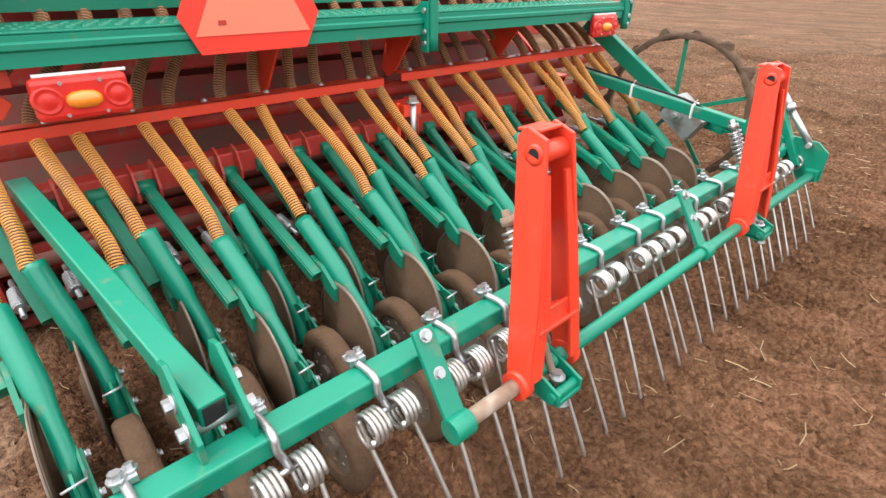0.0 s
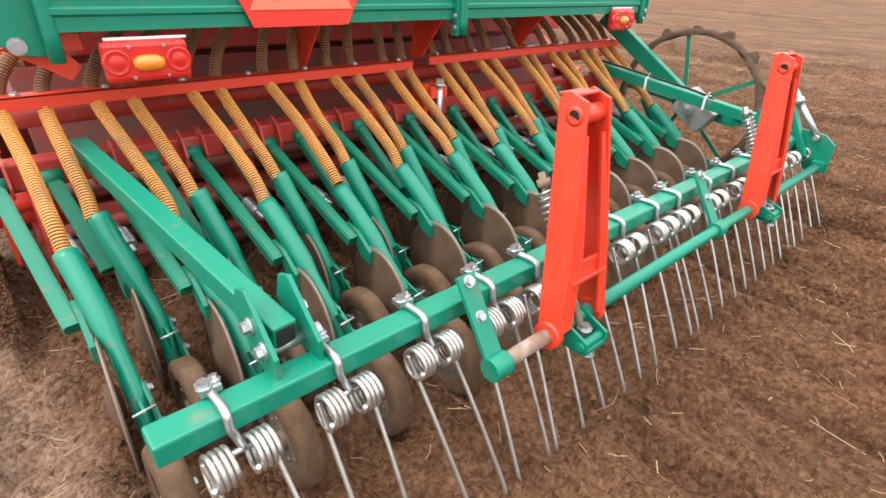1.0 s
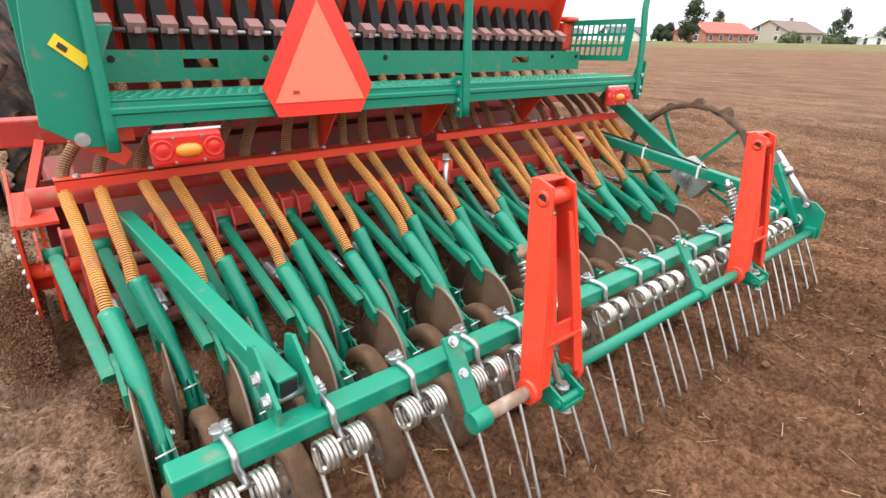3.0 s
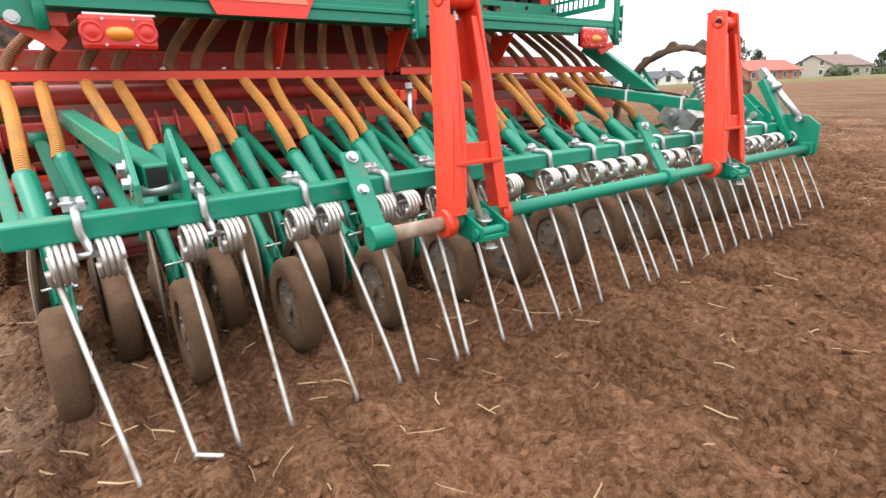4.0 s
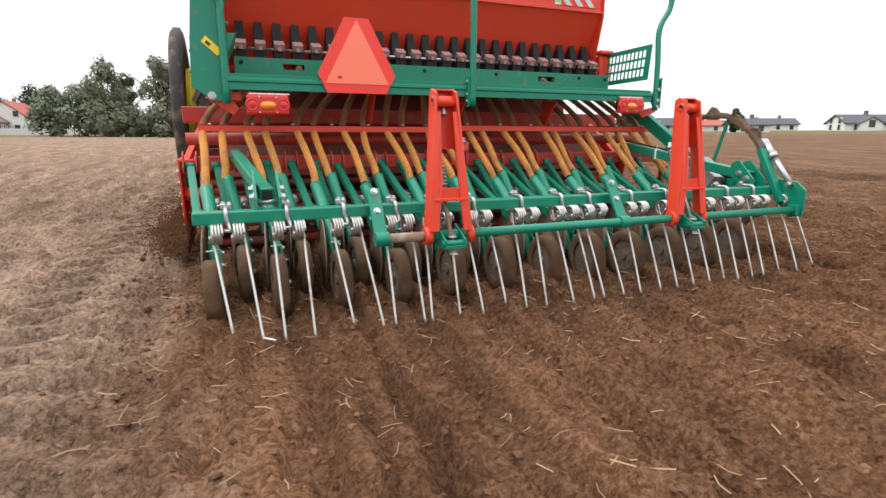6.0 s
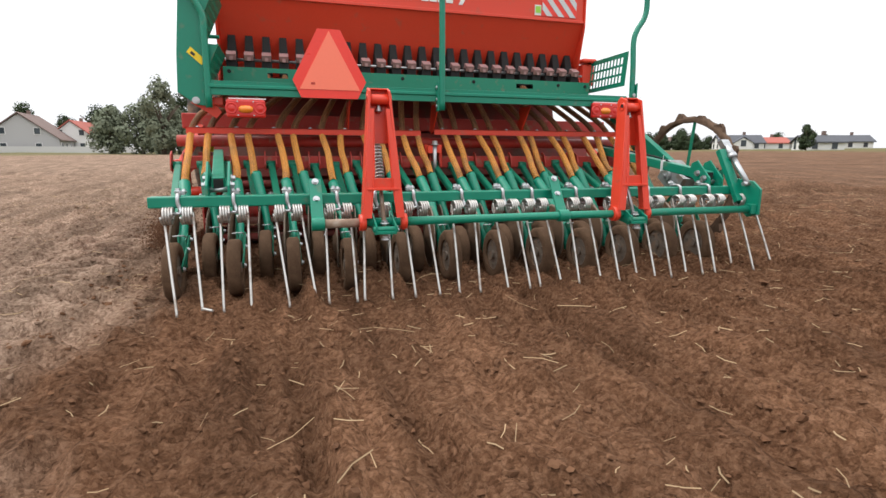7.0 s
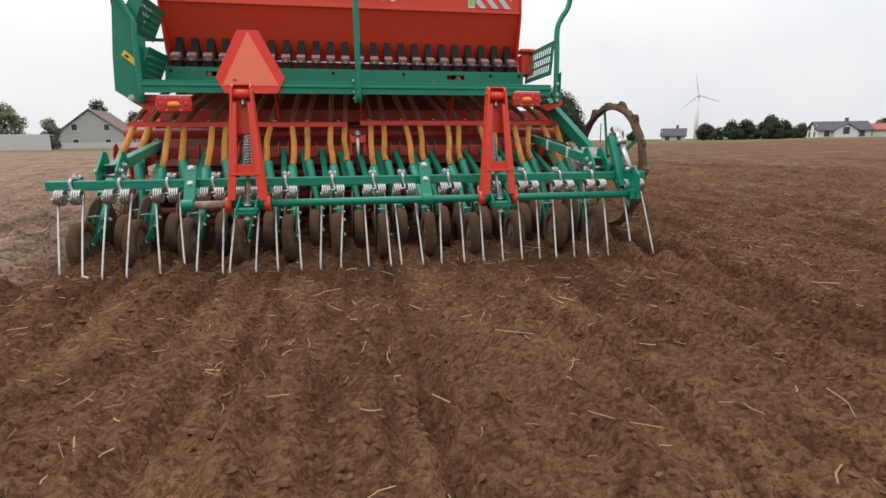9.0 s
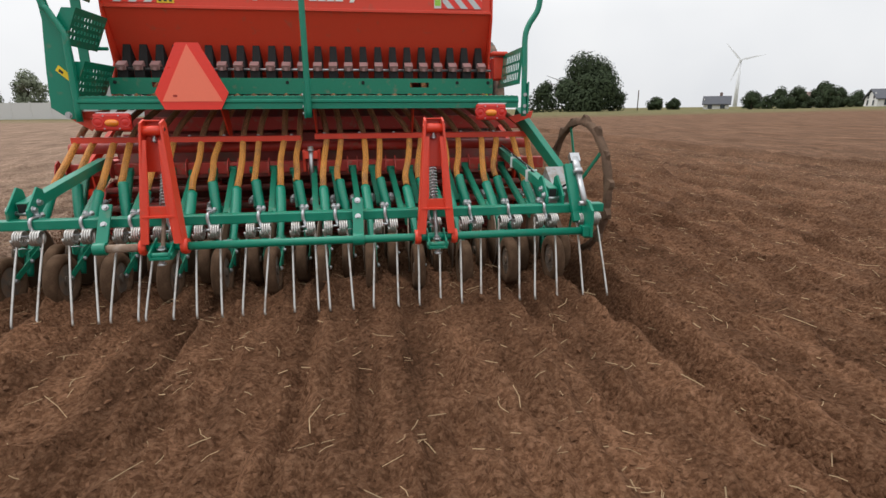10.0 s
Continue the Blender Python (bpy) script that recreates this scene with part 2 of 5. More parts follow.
    for k, (value, dist) in enumerate(((noise_at(34, 5, rough=0.68), 0.045), (cells(62, "Distance"), -0.018))):
        b = n.new("ShaderNodeBump")
        b.inputs["Strength"].default_value, b.inputs["Distance"].default_value = (0.7, 0.55)[k], abs(dist)
        b.invert = dist < 0
        l.new(value, b.inputs["Height"])
        if k:
            l.new(last.outputs[0], b.inputs["Normal"])
        last = b
    l.new(last.outputs[0], p.inputs["Normal"])
    return m


SOIL = soil()
# Earth, leaves and caked soil hardly shine.
for matt in (CLOD, CLOD_DRY, STRAW, SOILED, SPIKES, DISC, *LEAVES):
    matt.node_tree.nodes["Principled BSDF"].inputs["Specular IOR Level"].default_value = 0.08


# ---- shapes ----
class Shape:
    """Vertices and faces gathered into one mesh."""

    def __init__(self):
        self.v, self.f, self.s = [], [], []

    def add(self, verts, faces, smooth=False):
        o = len(self.v)
        self.v += [tuple(p) for p in verts]
        self.f += [tuple(i + o for i in face) for face in faces]
        self.s += [smooth] * len(faces)
        return self

    def box(self, c, size, turn=None):
        c, h = Vector(c), Vector(size) / 2
        turn = turn or Matrix.Identity(3)
        vs = [c + turn @ Vector((x * h.x, y * h.y, z * h.z)) for x in (-1, 1) for y in (-1, 1) for z in (-1, 1)]
        return self.add(vs, [(0, 1, 3, 2), (4, 6, 7, 5), (0, 4, 5, 1), (2, 3, 7, 6), (0, 2, 6, 4), (1, 5, 7, 3)])

    def bar(self, a, b, w, h, side=(1, 0, 0)):
        """A straight bar of rectangular section: w along side, h across it."""
        a, b = Vector(a), Vector(b)
        along = (b - a).normalized()
        x = (Vector(side) - along * along.dot(Vector(side))).normalized()
        turn = Matrix((x, along, x.cross(along))).transposed()
        return self.box((a + b) / 2, (w, (b - a).length, h), turn)

    def tube(self, path, r, n=10, caps=True, smooth=True, closed=False):
        """A round tube along points; r: one radius or one for each point."""
        path = [Vector(p) for p in path]
        rs = r if isinstance(r, (list, tuple)) else [r] * len(path)
        first = (path[1] - path[0]).normalized()
        up = Vector((0, 0, 1)) if abs(first.z) < 0.9 else Vector((0, 1, 0))
        x = first.cross(up).normalized()
        vs, fs = [], []
        for k, p in enumerate(path):
            a, b = path[max(k - 1, 0)], path[min(k + 1, len(path) - 1)]
            d = (b - a).normalized() if (b - a).length > 1e-9 else first
            x = (x - d * x.dot(d)).normalized()
            y = d.cross(x)
            vs += [p + (x * math.cos(q) + y * math.sin(q)) * rs[k] for q in (2 * math.pi * j / n for j in range(n))]
        for k in range(len(path) - 1):
            fs += [(k * n + j, k * n + (j + 1) % n, (k + 1) * n + (j + 1) % n, (k + 1) * n + j) for j in range(n)]
        self.add(vs, fs, smooth)
        if caps:
            o = len(self.v) - len(vs)
            self.f += [tuple(o + j for j in reversed(range(n))), tuple(o + len(vs) - n + j for j in range(n))]
            self.s += [False, False]
        return self

    def lathe(self, c, axis, profile, n=28, smooth=True):
        """Profile rows (along the axis, radius), turned about the axis through c."""
        c, d = Vector(c), Vector(axis).normalized()
        up = Vector((0, 0, 1)) if abs(d.z) < 0.9 else Vector((0, 1, 0))
        x = d.cross(up).normalized()
        y = d.cross(x)
        vs = [c + d * a + (x * math.cos(2 * math.pi * j / n) + y * math.sin(2 * math.pi * j / n)) * r for a, r in profile for j in range(n)]
        fs = [(k * n + j, k * n + (j + 1) % n, (k + 1) * n + (j + 1) % n, (k + 1) * n + j) for k in range(len(profile) - 1) for j in range(n)]
        self.add(vs, fs, smooth)
        return self

    def plate(self, outline, thick, axis="x", at=0.0):
        """A flat plate: its outline in the plane across the axis, and its thickness along it."""
        k = "xyz".index(axis)
        n = len(outline)
        vs = []
        for s in (at - thick / 2, at + thick / 2):
            for a, b in outline:
                p = [a, b]
                p.insert(k, s)
                vs.append(p)
        fs = [tuple(range(n))[::-1], tuple(range(n, 2 * n))] + [(j, (j + 1) % n, n + (j + 1) % n, n + j) for j in range(n)]
        return self.add(vs, fs)

    def bolt(self, c, axis, r=0.012, h=0.012):
        c, d = Vector(c), Vector(axis).normalized()
        self.tube([c, c + d * h], r, 6, smooth=False)
        return self.tube([c - d * 0.002, c + d * 0.004], r * 1.45, 10)

    def coil(self, c, axis, r, wire, turns, length, n=7, per=14):
        c, d = Vector(c), Vector(axis).normalized()
        up = Vector((0, 0, 1)) if abs(d.z) < 0.9 else Vector((0, 1, 0))
        x = d.cross(up).normalized()
        y = d.cross(x)
        total = int(turns * per)
        return self.tube([c + d * (length * (k / total - 0.5)) + (x * math.cos(2 * math.pi * k / per) + y * math.sin(2 * math.pi * k / per)) * r
                          for k in range(total + 1)], wire, n)

    def mesh(self, name, mat):
        me = bpy.data.meshes.new(name)
        me.from_pydata(self.v, [], self.f)
        me.polygons.foreach_set("use_smooth", self.s)
        me.materials.append(mat)
        bm = bmesh.new()
        bm.from_mesh(me)
        bmesh.ops.recalc_face_normals(bm, faces=bm.faces)
        bm.to_mesh(me)
        bm.free()
        return me


def perforated(o, u, v, nu, nv, holes, thick):
    """A thin sheet from o along u and v in nu by nv cells, with the cells in holes punched out."""
    s, row = Shape(), nv + 1
    side = (nu + 1) * row
    vs = [o + u * (i / nu) + v * (j / nv) + t for t in (Vector((0, 0, 0)), thick) for i in range(nu + 1) for j in range(nv + 1)]
    solid = {(i, j) for i in range(nu) for j in range(nv)} - set(holes)
    fs = []
    for i, j in sorted(solid):
        a, b, c, d = i * row + j, (i + 1) * row + j, (i + 1) * row + j + 1, i * row + j + 1
        fs += [(a, b, c, d), (d + side, c + side, b + side, a + side)]
        for near, p, q in (((i, j - 1), a, b), ((i + 1, j), b, c), ((i, j + 1), c, d), ((i - 1, j), d, a)):
            if near not in solid:
                fs.append((p, q, q + side, p + side))
    return s.add(vs, fs)


def part(name, shape, mat, parent=None, label="", at=None, bevel=0.0):
    """One mesh object under a thing or part; shape: a Shape, or a mesh to share."""
    me = shape.mesh(name, mat) if isinstance(shape, Shape) else shape
    ob = new(name, me)
    if parent:
        ob.parent = parent
    if at is not None:
        ob.matrix_basis = at
    if label:
        tagged(ob, label)
    if bevel:
        mod = ob.modifiers.new("bevel", "BEVEL")
        mod.width, mod.segments, mod.limit_method = bevel, 2, "ANGLE"
    return ob


BOLT = {}


def bolt(parent, c, axis, r=0.012, h=0.012, mat=None):
    """A hexagon bolt head on its washer, at c and along axis, as a part."""
    mat = mat or STEEL
    key = (r, h, mat.name)
    if key not in BOLT:
        BOLT[key] = Shape().bolt((0, 0, 0), (0, 0, 1), r, h).mesh("bolt", mat)
    turn = Vector(axis).to_track_quat("Z", "Y").to_matrix().to_4x4()
    return part("bolt", BOLT[key], None, parent, at=Matrix.Translation(c) @ turn)


def smooth_path(points, steps=6):
    """Points on a gliding curve through the given ones."""
    ps = [Vector(p) for p in points]
    ps = [2 * ps[0] - ps[1]] + ps + [2 * ps[-1] - ps[-2]]
    out = []
    for k in range(1, len(ps) - 2):
        a, b, c, d = ps[k - 1:k + 3]
        for j in range(steps):
            t = j / steps
            out.append(0.5 * (2 * b + (c - a) * t + (2 * a - 5 * b + 4 * c - d) * t * t + (3 * b - a - 3 * c + d) * t ** 3))
    return out + [ps[-2]]


# ---- the field ----
def lattice(x, y, cell, seed):
    """Smooth noise between -1 and 1 on a grid of the given cell."""
    rng = np.random.RandomState(seed)
    table = rng.rand(256, 256) * 2 - 1
    u, v = x / cell, y / cell
    i, j = np.floor(u).astype(int), np.floor(v).astype(int)
    a, b = u - i, v - j
    a, b = a * a * (3 - 2 * a), b * b * (3 - 2 * b)
    g = lambda p, q: table[p % 256, q % 256]
    return (g(i, j) * (1 - a) + g(i + 1, j) * a) * (1 - b) + (g(i, j + 1) * (1 - a) + g(i + 1, j + 1) * a) * b


def rise(x):
    """The land climbs gently beyond the worked side."""
    return 0.013 * np.clip(x - 12.0, 0.0, 140.0)


def ground_height(x, y):
    near = np.clip((16 - np.abs(x)) / 8, 0, 1) * np.clip((60 - y) / 20, 0, 1)
    worked = np.clip((1.6 - np.abs(x)) / 0.4, 0, 1)
    h = 0.016 * lattice(x, y, 0.45, 1) + 0.016 * lattice(x, y, 0.16, 2)
    # Lumps standing out of finer soil, drawn out along the drill's way.
    h = h + 0.06 * np.maximum(-0.1, lattice(x, y * 0.45, 0.13, 5)) * (0.5 + 0.6 * lattice(x, y, 0.5, 21)) + 0.042 * np.maximum(-0.2, lattice(x, y * 0.5, 0.07, 3)) + 0.032 * np.maximum(-0.1, lattice(x, y * 0.8, 0.045, 9)) - 0.022
    # Furrows drawn by the coulters and scratches of the tines, some of them filled again.
    wave = x + 0.035 * lattice(x * 0, y, 0.7, 4)
    cut = (np.mod(wave + 1.47 + 0.126, 0.2525) - 0.126) / 0.028
    row = np.floor((wave + 1.47 + 0.126) / 0.2525)
    fill = np.clip(0.55 + 0.75 * lattice(row * 5.3, y, 0.9, 14), 0, 1.2)
    ridge = (0.012 * np.cos(2 * math.pi * wave / 0.2525 + math.pi) + 0.013 * np.cos(2 * math.pi * (wave + 0.02 * lattice(x, y, 0.4, 17)) / 0.101) + fill * (0.02 * np.exp(-(np.abs(cut) - 1.9) ** 2) - 0.036 * np.exp(-cut * cut))) * worked
    scratch = (np.mod(wave + 0.05, 0.1) - 0.05) / 0.016
    ridge = ridge - 0.02 * np.exp(-scratch * scratch) * np.clip(lattice(x, y * 0.4, 0.12, 15) + 0.4, 0, 1) * worked
    lines = 0.045 * np.cos(2 * math.pi * (x + 0.05 * lattice(x * 0, y, 0.9, 7)) / 0.62) * lattice(x, y, 0.9, 12) * np.clip((x - 1.7) / 0.4, 0, 1)
    # Ruts left by earlier passes, and lugs pressed into the land beside the drill.
    rut = 0
    for at, wide, deep in ((1.53, 0.085, 0.15), (2.75, 0.06, 0.05), (3.4, 0.07, 0.055), (4.3, 0.08, 0.06), (5.3, 0.1, 0.06), (6.4, 0.1, 0.065), (10.5, 0.15, 0.09), (13.5, 0.2, 0.1), (20.0, 0.5, 0.16), (29.0, 0.6, 0.2)):
        d = (x - at - 0.08 * lattice(x * 0, y, 1.6, int(at * 10))) / wide
        rut = rut - deep * np.exp(-d * d) + 0.5 * deep * np.exp(-(np.abs(d) - 1.7) ** 2 * 3)
    # Open furrow with a steep far bank.
    d = x - 7.9 - 0.1 * lattice(x * 0, y, 1.6, 79)
    rut = rut + np.where(d < 0, -0.2 * np.clip(1 + d / 0.5, 0, 1), np.interp(d, [0, 0.14, 0.4, 1.2], [-0.2, 0.1, 0.07, 0]))
    side = x + 1.98 - 0.05 * lattice(x * 0, y, 0.8, 30)
    lugs = np.exp(-(side / 0.32) ** 4) * (0.042 * np.clip(3.0 * np.sin((y + np.abs(side) * 0.55 + 0.03 * lattice(x, y, 0.3, 31)) * 2 * math.pi / 0.23), -1, 0.8) - 0.035)
    h = h * (1 - 0.55 * np.exp(-(side / 0.33) ** 4))
    far = 0.10 * lattice(x, y, 6.0, 8) * np.clip((np.abs(x) - 3) / 10, 0, 1)
    return (h + ridge + lugs + lines) * near + rut * np.clip((70 - y) / 20, 0, 1) + far + rise(x) - 0.018


def build_ground():
    def axis(lo, hi, step, end_lo, end_hi):
        mid = np.arange(lo, hi, step)
        up, down, s = [hi], [lo], step
        while up[-1] < end_hi:
            s *= 1.022 if up[-1] < hi + 5 else 1.09
            up.append(up[-1] + s)
        s = step
        while down[-1] > end_lo:
            s *= 1.1
            down.append(down[-1] - s)
        return np.array(down[::-1][:-1] + list(mid) + up)

    xs, ys = axis(-3.0, 3.6, 0.022, -2500, 2500), axis(-1.0, 31.0, 0.027, -600, 3000)
    x, y = np.meshgrid(xs, ys, indexing="ij")
    z = ground_height(x, y)
    nx, ny = x.shape
    me = bpy.data.meshes.new("ground")
    co = np.stack([x, y, z], -1).reshape(-1, 3)
    idx = np.arange(nx * ny).reshape(nx, ny)
    quads = np.stack([idx[:-1, :-1], idx[1:, :-1], idx[1:, 1:], idx[:-1, 1:]], -1).reshape(-1, 4)
    me.vertices.add(len(co))
    me.vertices.foreach_set("co", co.ravel())
    me.loops.add(quads.size)
    me.loops.foreach_set("vertex_index", quads.ravel())
    me.polygons.add(len(quads))
    me.polygons.foreach_set("loop_start", np.arange(0, quads.size, 4))
    me.polygons.foreach_set("use_smooth", np.ones(len(quads), bool))
    me.update(calc_edges=True)
    me.materials.append(SOIL)
    return tagged(new("ground", me), "freshly tilled brown soil with crumbs, ridges and ruts", "field", kind="structure")


def scatter(name, seed, count, shapes, area, mat, label, category):
    """Many small pieces lying on the field, as one mesh."""
    rng = np.random.RandomState(seed)
    x = rng.uniform(area[0], area[1], count)
    y = rng.uniform(area[2], area[3], count)
    z = ground_height(x, y)
    vs, fs, o = [], [], 0
    for k in range(count):
        pv, pf = shapes(rng)
        vs.append(pv + (x[k], y[k], z[k]))
        fs += [tuple(i + o for i in q) for q in pf]
        o += len(pv)
    me = bpy.data.meshes.new(name)
    me.from_pydata(np.concatenate(vs).tolist(), [], fs)
    me.materials.append(mat)
    return tagged(new(name, me), label, category, kind="stuff")


def straw_piece(rng):
    n, r, a = rng.uniform(0.018, 0.07) * (2.2 if rng.rand() < 0.2 else 1), rng.uniform(0.0008, 0.0021), rng.uniform(0, math.pi)
    d, s = np.array([math.cos(a), math.sin(a), rng.uniform(-0.12, 0.25)]), np.array([-math.sin(a), math.cos(a), 0])
    bend = s * rng.uniform(-0.15, 0.15) * n
    rows = [(-n / 2 * d), bend, (n / 2 * d)]
    up = np.array([0, 0, 1.0])
    pv = np.concatenate([[c + s * r, c - s * r * 0.9 + up * 0.0004, c + up * r * 1.3] for c in rows]) + (0, 0, 0.006)
    pf = [(a0 + k, a0 + (k + 1) % 3, a0 + 3 + (k + 1) % 3, a0 + 3 + k) for a0 in (0, 3) for k in range(3)]
    return pv, pf


T = (1 + 5 ** 0.5) / 2
ICO = np.array([(-1, T, 0), (1, T, 0), (-1, -T, 0), (1, -T, 0), (0, -1, T), (0, 1, T), (0, -1, -T), (0, 1, -T), (T, 0, -1), (T, 0, 1), (-T, 0, -1), (-T, 0, 1)]) / 1.9
ICO_F = [(0, 11, 5), (0, 5, 1), (0, 1, 7), (0, 7, 10), (0, 10, 11), (1, 5, 9), (5, 11, 4), (11, 10, 2), (10, 7, 6), (7, 1, 8),
         (3, 9, 4), (3, 4, 2), (3, 2, 6), (3, 6, 8), (3, 8, 9), (4, 9, 5), (2, 4, 11), (6, 2, 10), (8, 6, 7), (9, 8, 1)]


OCTA = np.array([(1, 0, 0), (-1, 0, 0), (0, 1, 0), (0, -1, 0), (0, 0, 1), (0, 0, -1)], float)
OCTA_F = [(0, 2, 4), (2, 1, 4), (1, 3, 4), (3, 0, 4), (2, 0, 5), (1, 2, 5), (3, 1, 5), (0, 3, 5)]


def clod_piece(rng):
    """A lump of soil, half sunk; the bigger ones have more corners."""
    r = 0.0035 + 0.0095 * rng.rand() ** 3
    if r < 0.008:
        pv, pf = OCTA * rng.uniform(0.5, 1.5, (6, 1)) * r, OCTA_F
    else:
        r += 0.009 * rng.rand() if rng.rand() < 0.05 else 0
        pv, pf = ICO * rng.uniform(0.45, 1.45, (12, 1)) * r, ICO_F
    q = rng.uniform(0, math.pi)
    turn = np.array([(math.cos(q), -math.sin(q), 0), (math.sin(q), math.cos(q), 0), (0, 0, 1)])
    return (pv * (1, rng.uniform(0.6, 1), rng.uniform(0.4, 0.75))) @ turn + (0, 0, r * 0.1), pf


# ---- the seed drill ----
drill = tagged(new("seed_drill"), "red and green seed drill with orange hoses, drawn over soil", "seed drill")
SPIN = []  # rolling parts: object, place, radius, yaw
ROWS_X = [-1.47 + 0.2525 * k for k in range(12)]
CLAMPS = [-1.39, -1.185, -0.977, -0.773, -0.61, -0.437, -0.211, -0.008, 0.142, 0.379, 0.589, 0.796, 0.993, 1.179, 1.4]


# Where each tine meets the soil, and those with a bent tip.
TIPS = [-1.393, -1.303, -1.23, -1.13, -0.99, -0.885, -0.835, -0.722, -0.69, -0.575, -0.477, -0.37, -0.28, -0.184, -0.053, 0.054, 0.106, 0.212, 0.307, 0.422, 0.522, 0.623, 0.725, 0.82, 0.91, 1.01, 1.088, 1.2, 1.333, 1.457]
HOOKED = {(0, 1)}


def wheel_shape(r, w):
    s = Shape()
    s.lathe((0, 0, 0), (1, 0, 0), [(-w * 0.42, r * 0.62), (-w / 2, r * 0.8), (-w * 0.46, r * 0.93), (-w * 0.3, r), (w * 0.3, r), (w * 0.46, r * 0.93), (w / 2, r * 0.8), (w * 0.42, r * 0.62), (-w * 0.42, r * 0.62)], 32)
    return s


def build_coulters():
    """Two ranks of disc coulters, each with its seed tube, disc and press wheel."""
    meshes = {}
    for rank, dy in ((0, 0.0), (1, 0.235)):
        arm = Shape()
        arm.bar((-0.09, 1.07, 0.503), (-0.05, 0.60 + dy, 0.289), 0.036, 0.026).bar((-0.09, 1.07, 0.503), (-0.05, 0.60 + dy, 0.289), 0.027, 0.034)
        arm.tube([(-0.116, 1.06, 0.5), (-0.064, 1.06, 0.5)], 0.023, 12)
        arm.plate([(0.66 + dy, 0.33), (0.60 + dy, 0.32), (0.53 + dy, 0.27), (0.53 + dy, 0.225), (0.58 + dy, 0.24)], 0.012, at=-0.03)
        tube = Shape()
        line = smooth_path([(-0.04, 0.83, 0.455), (-0.026, 0.785, 0.38), (-0.008, 0.735, 0.302), (0.008, 0.675, 0.215), (0.012, 0.632, 0.14), (0.012, 0.602, 0.045)] if rank else [(-0.01 - 0.15 * dy, 0.728 + 0.4 * dy, 0.418 + 0.12 * dy), (0.0, 0.65 + 0.72 * dy, 0.357), (0.008, 0.565 + dy, 0.288), (0.012, 0.47 + dy, 0.212), (0.012, 0.405 + dy, 0.15), (0.012, 0.365 + dy, 0.045)], 5)
        n = len(line)
        rad = [0.0285 if k < n * 0.38 else 0.0285 - 0.0085 * min(1, (k - n * 0.38) / (n * 0.1)) for k in range(n)]
        tube.tube(line, rad, 14)
        tube.plate([(0.61 + dy, 0.31), (0.60 + dy, 0.25), (0.55 + dy, 0.235), (0.44 + dy, 0.15), (0.42 + dy, 0.17), (0.5 + dy, 0.25)], 0.008, at=-0.004)
        link = Shape()
        link.bar((0.036, 0.46 + dy, 0.17), (0.036, 0.215 + dy, 0.068), 0.007, 0.03)
        link.plate([(0.47 + dy, 0.14), (0.45 + dy, 0.20), (0.37 + dy, 0.175), (0.35 + dy, 0.11)], 0.006, at=0.03)
        link.plate([(0.40 + dy, 0.185), (0.37 + dy, 0.205), (0.33 + dy, 0.20), (0.325 + dy, 0.165), (0.35 + dy, 0.15)], 0.006, at=0.008)
        spring = Shape()
        spring.tube([(0.03, 0.99, 0.325), (0.03, 0.90, 0.315)], 0.016, 12).coil((0.03, 0.945, 0.32), (0, 1, 0.1), 0.0165, 0.003, 9, 0.085, 5, 10)
        spring.tube([(0.03, 1.05, 0.33), (0.03, 0.86, 0.31)], 0.007, 6)
        scraper = Shape()
        scraper.tube([(0.034, 0.38 + dy, 0.185), (0.03, 0.34 + dy, 0.20), (-0.015, 0.335 + dy, 0.198)], 0.0035, 5)
        meshes[rank] = dict(coulter_arm=arm.mesh("coulter_arm", GREEN_DUSTY), seed_tube=tube.mesh("seed_tube", GREEN), wheel_link=link.mesh("wheel_link", GREEN_DUSTY),
                            down_spring=spring.mesh("down_spring", STEEL), scraper=scraper.mesh("scraper", STEEL))
    disc = Shape()
    disc.lathe((0, 0, 0), (1, 0, 0), [(-0.022, 0.0), (-0.02, 0.035), (-0.008, 0.055), (-0.002, 0.158), (0.002, 0.17), (0.004, 0.158), (0.0, 0.055), (0.014, 0.035), (0.016, 0.0)], 40)
    disc_me = disc.mesh("disc", DISC)
    rim = Shape()
    rim.lathe((0, 0, 0), (1, 0, 0), [(-0.0035, 0.161), (0.0, 0.1725), (0.0045, 0.161)], 40)
    rim_me = rim.mesh("cutting_edge", EDGE)
    wheel_me = wheel_shape(0.128, 0.06).mesh("press_wheel", SOILED)
    hub = Shape()
    hub.lathe((0, 0, 0), (1, 0, 0), [(-0.016, 0.0), (-0.016, 0.079), (0.016, 0.079), (0.016, 0.0)], 28, False)
    hub.lathe((0, 0, 0), (1, 0, 0), [(-0.026, 0.0), (-0.026, 0.022), (0.026, 0.022), (0.026, 0.0)], 16, False)
    for k in range(8):
        q = 2 * math.pi * k / 8
        hub.bolt((-0.016, 0.055 * math.cos(q), 0.055 * math.sin(q)), (-1, 0, 0), 0.004, 0.004)
    hub_me = hub.mesh("hub", HUB)
    rng = random.Random(5)
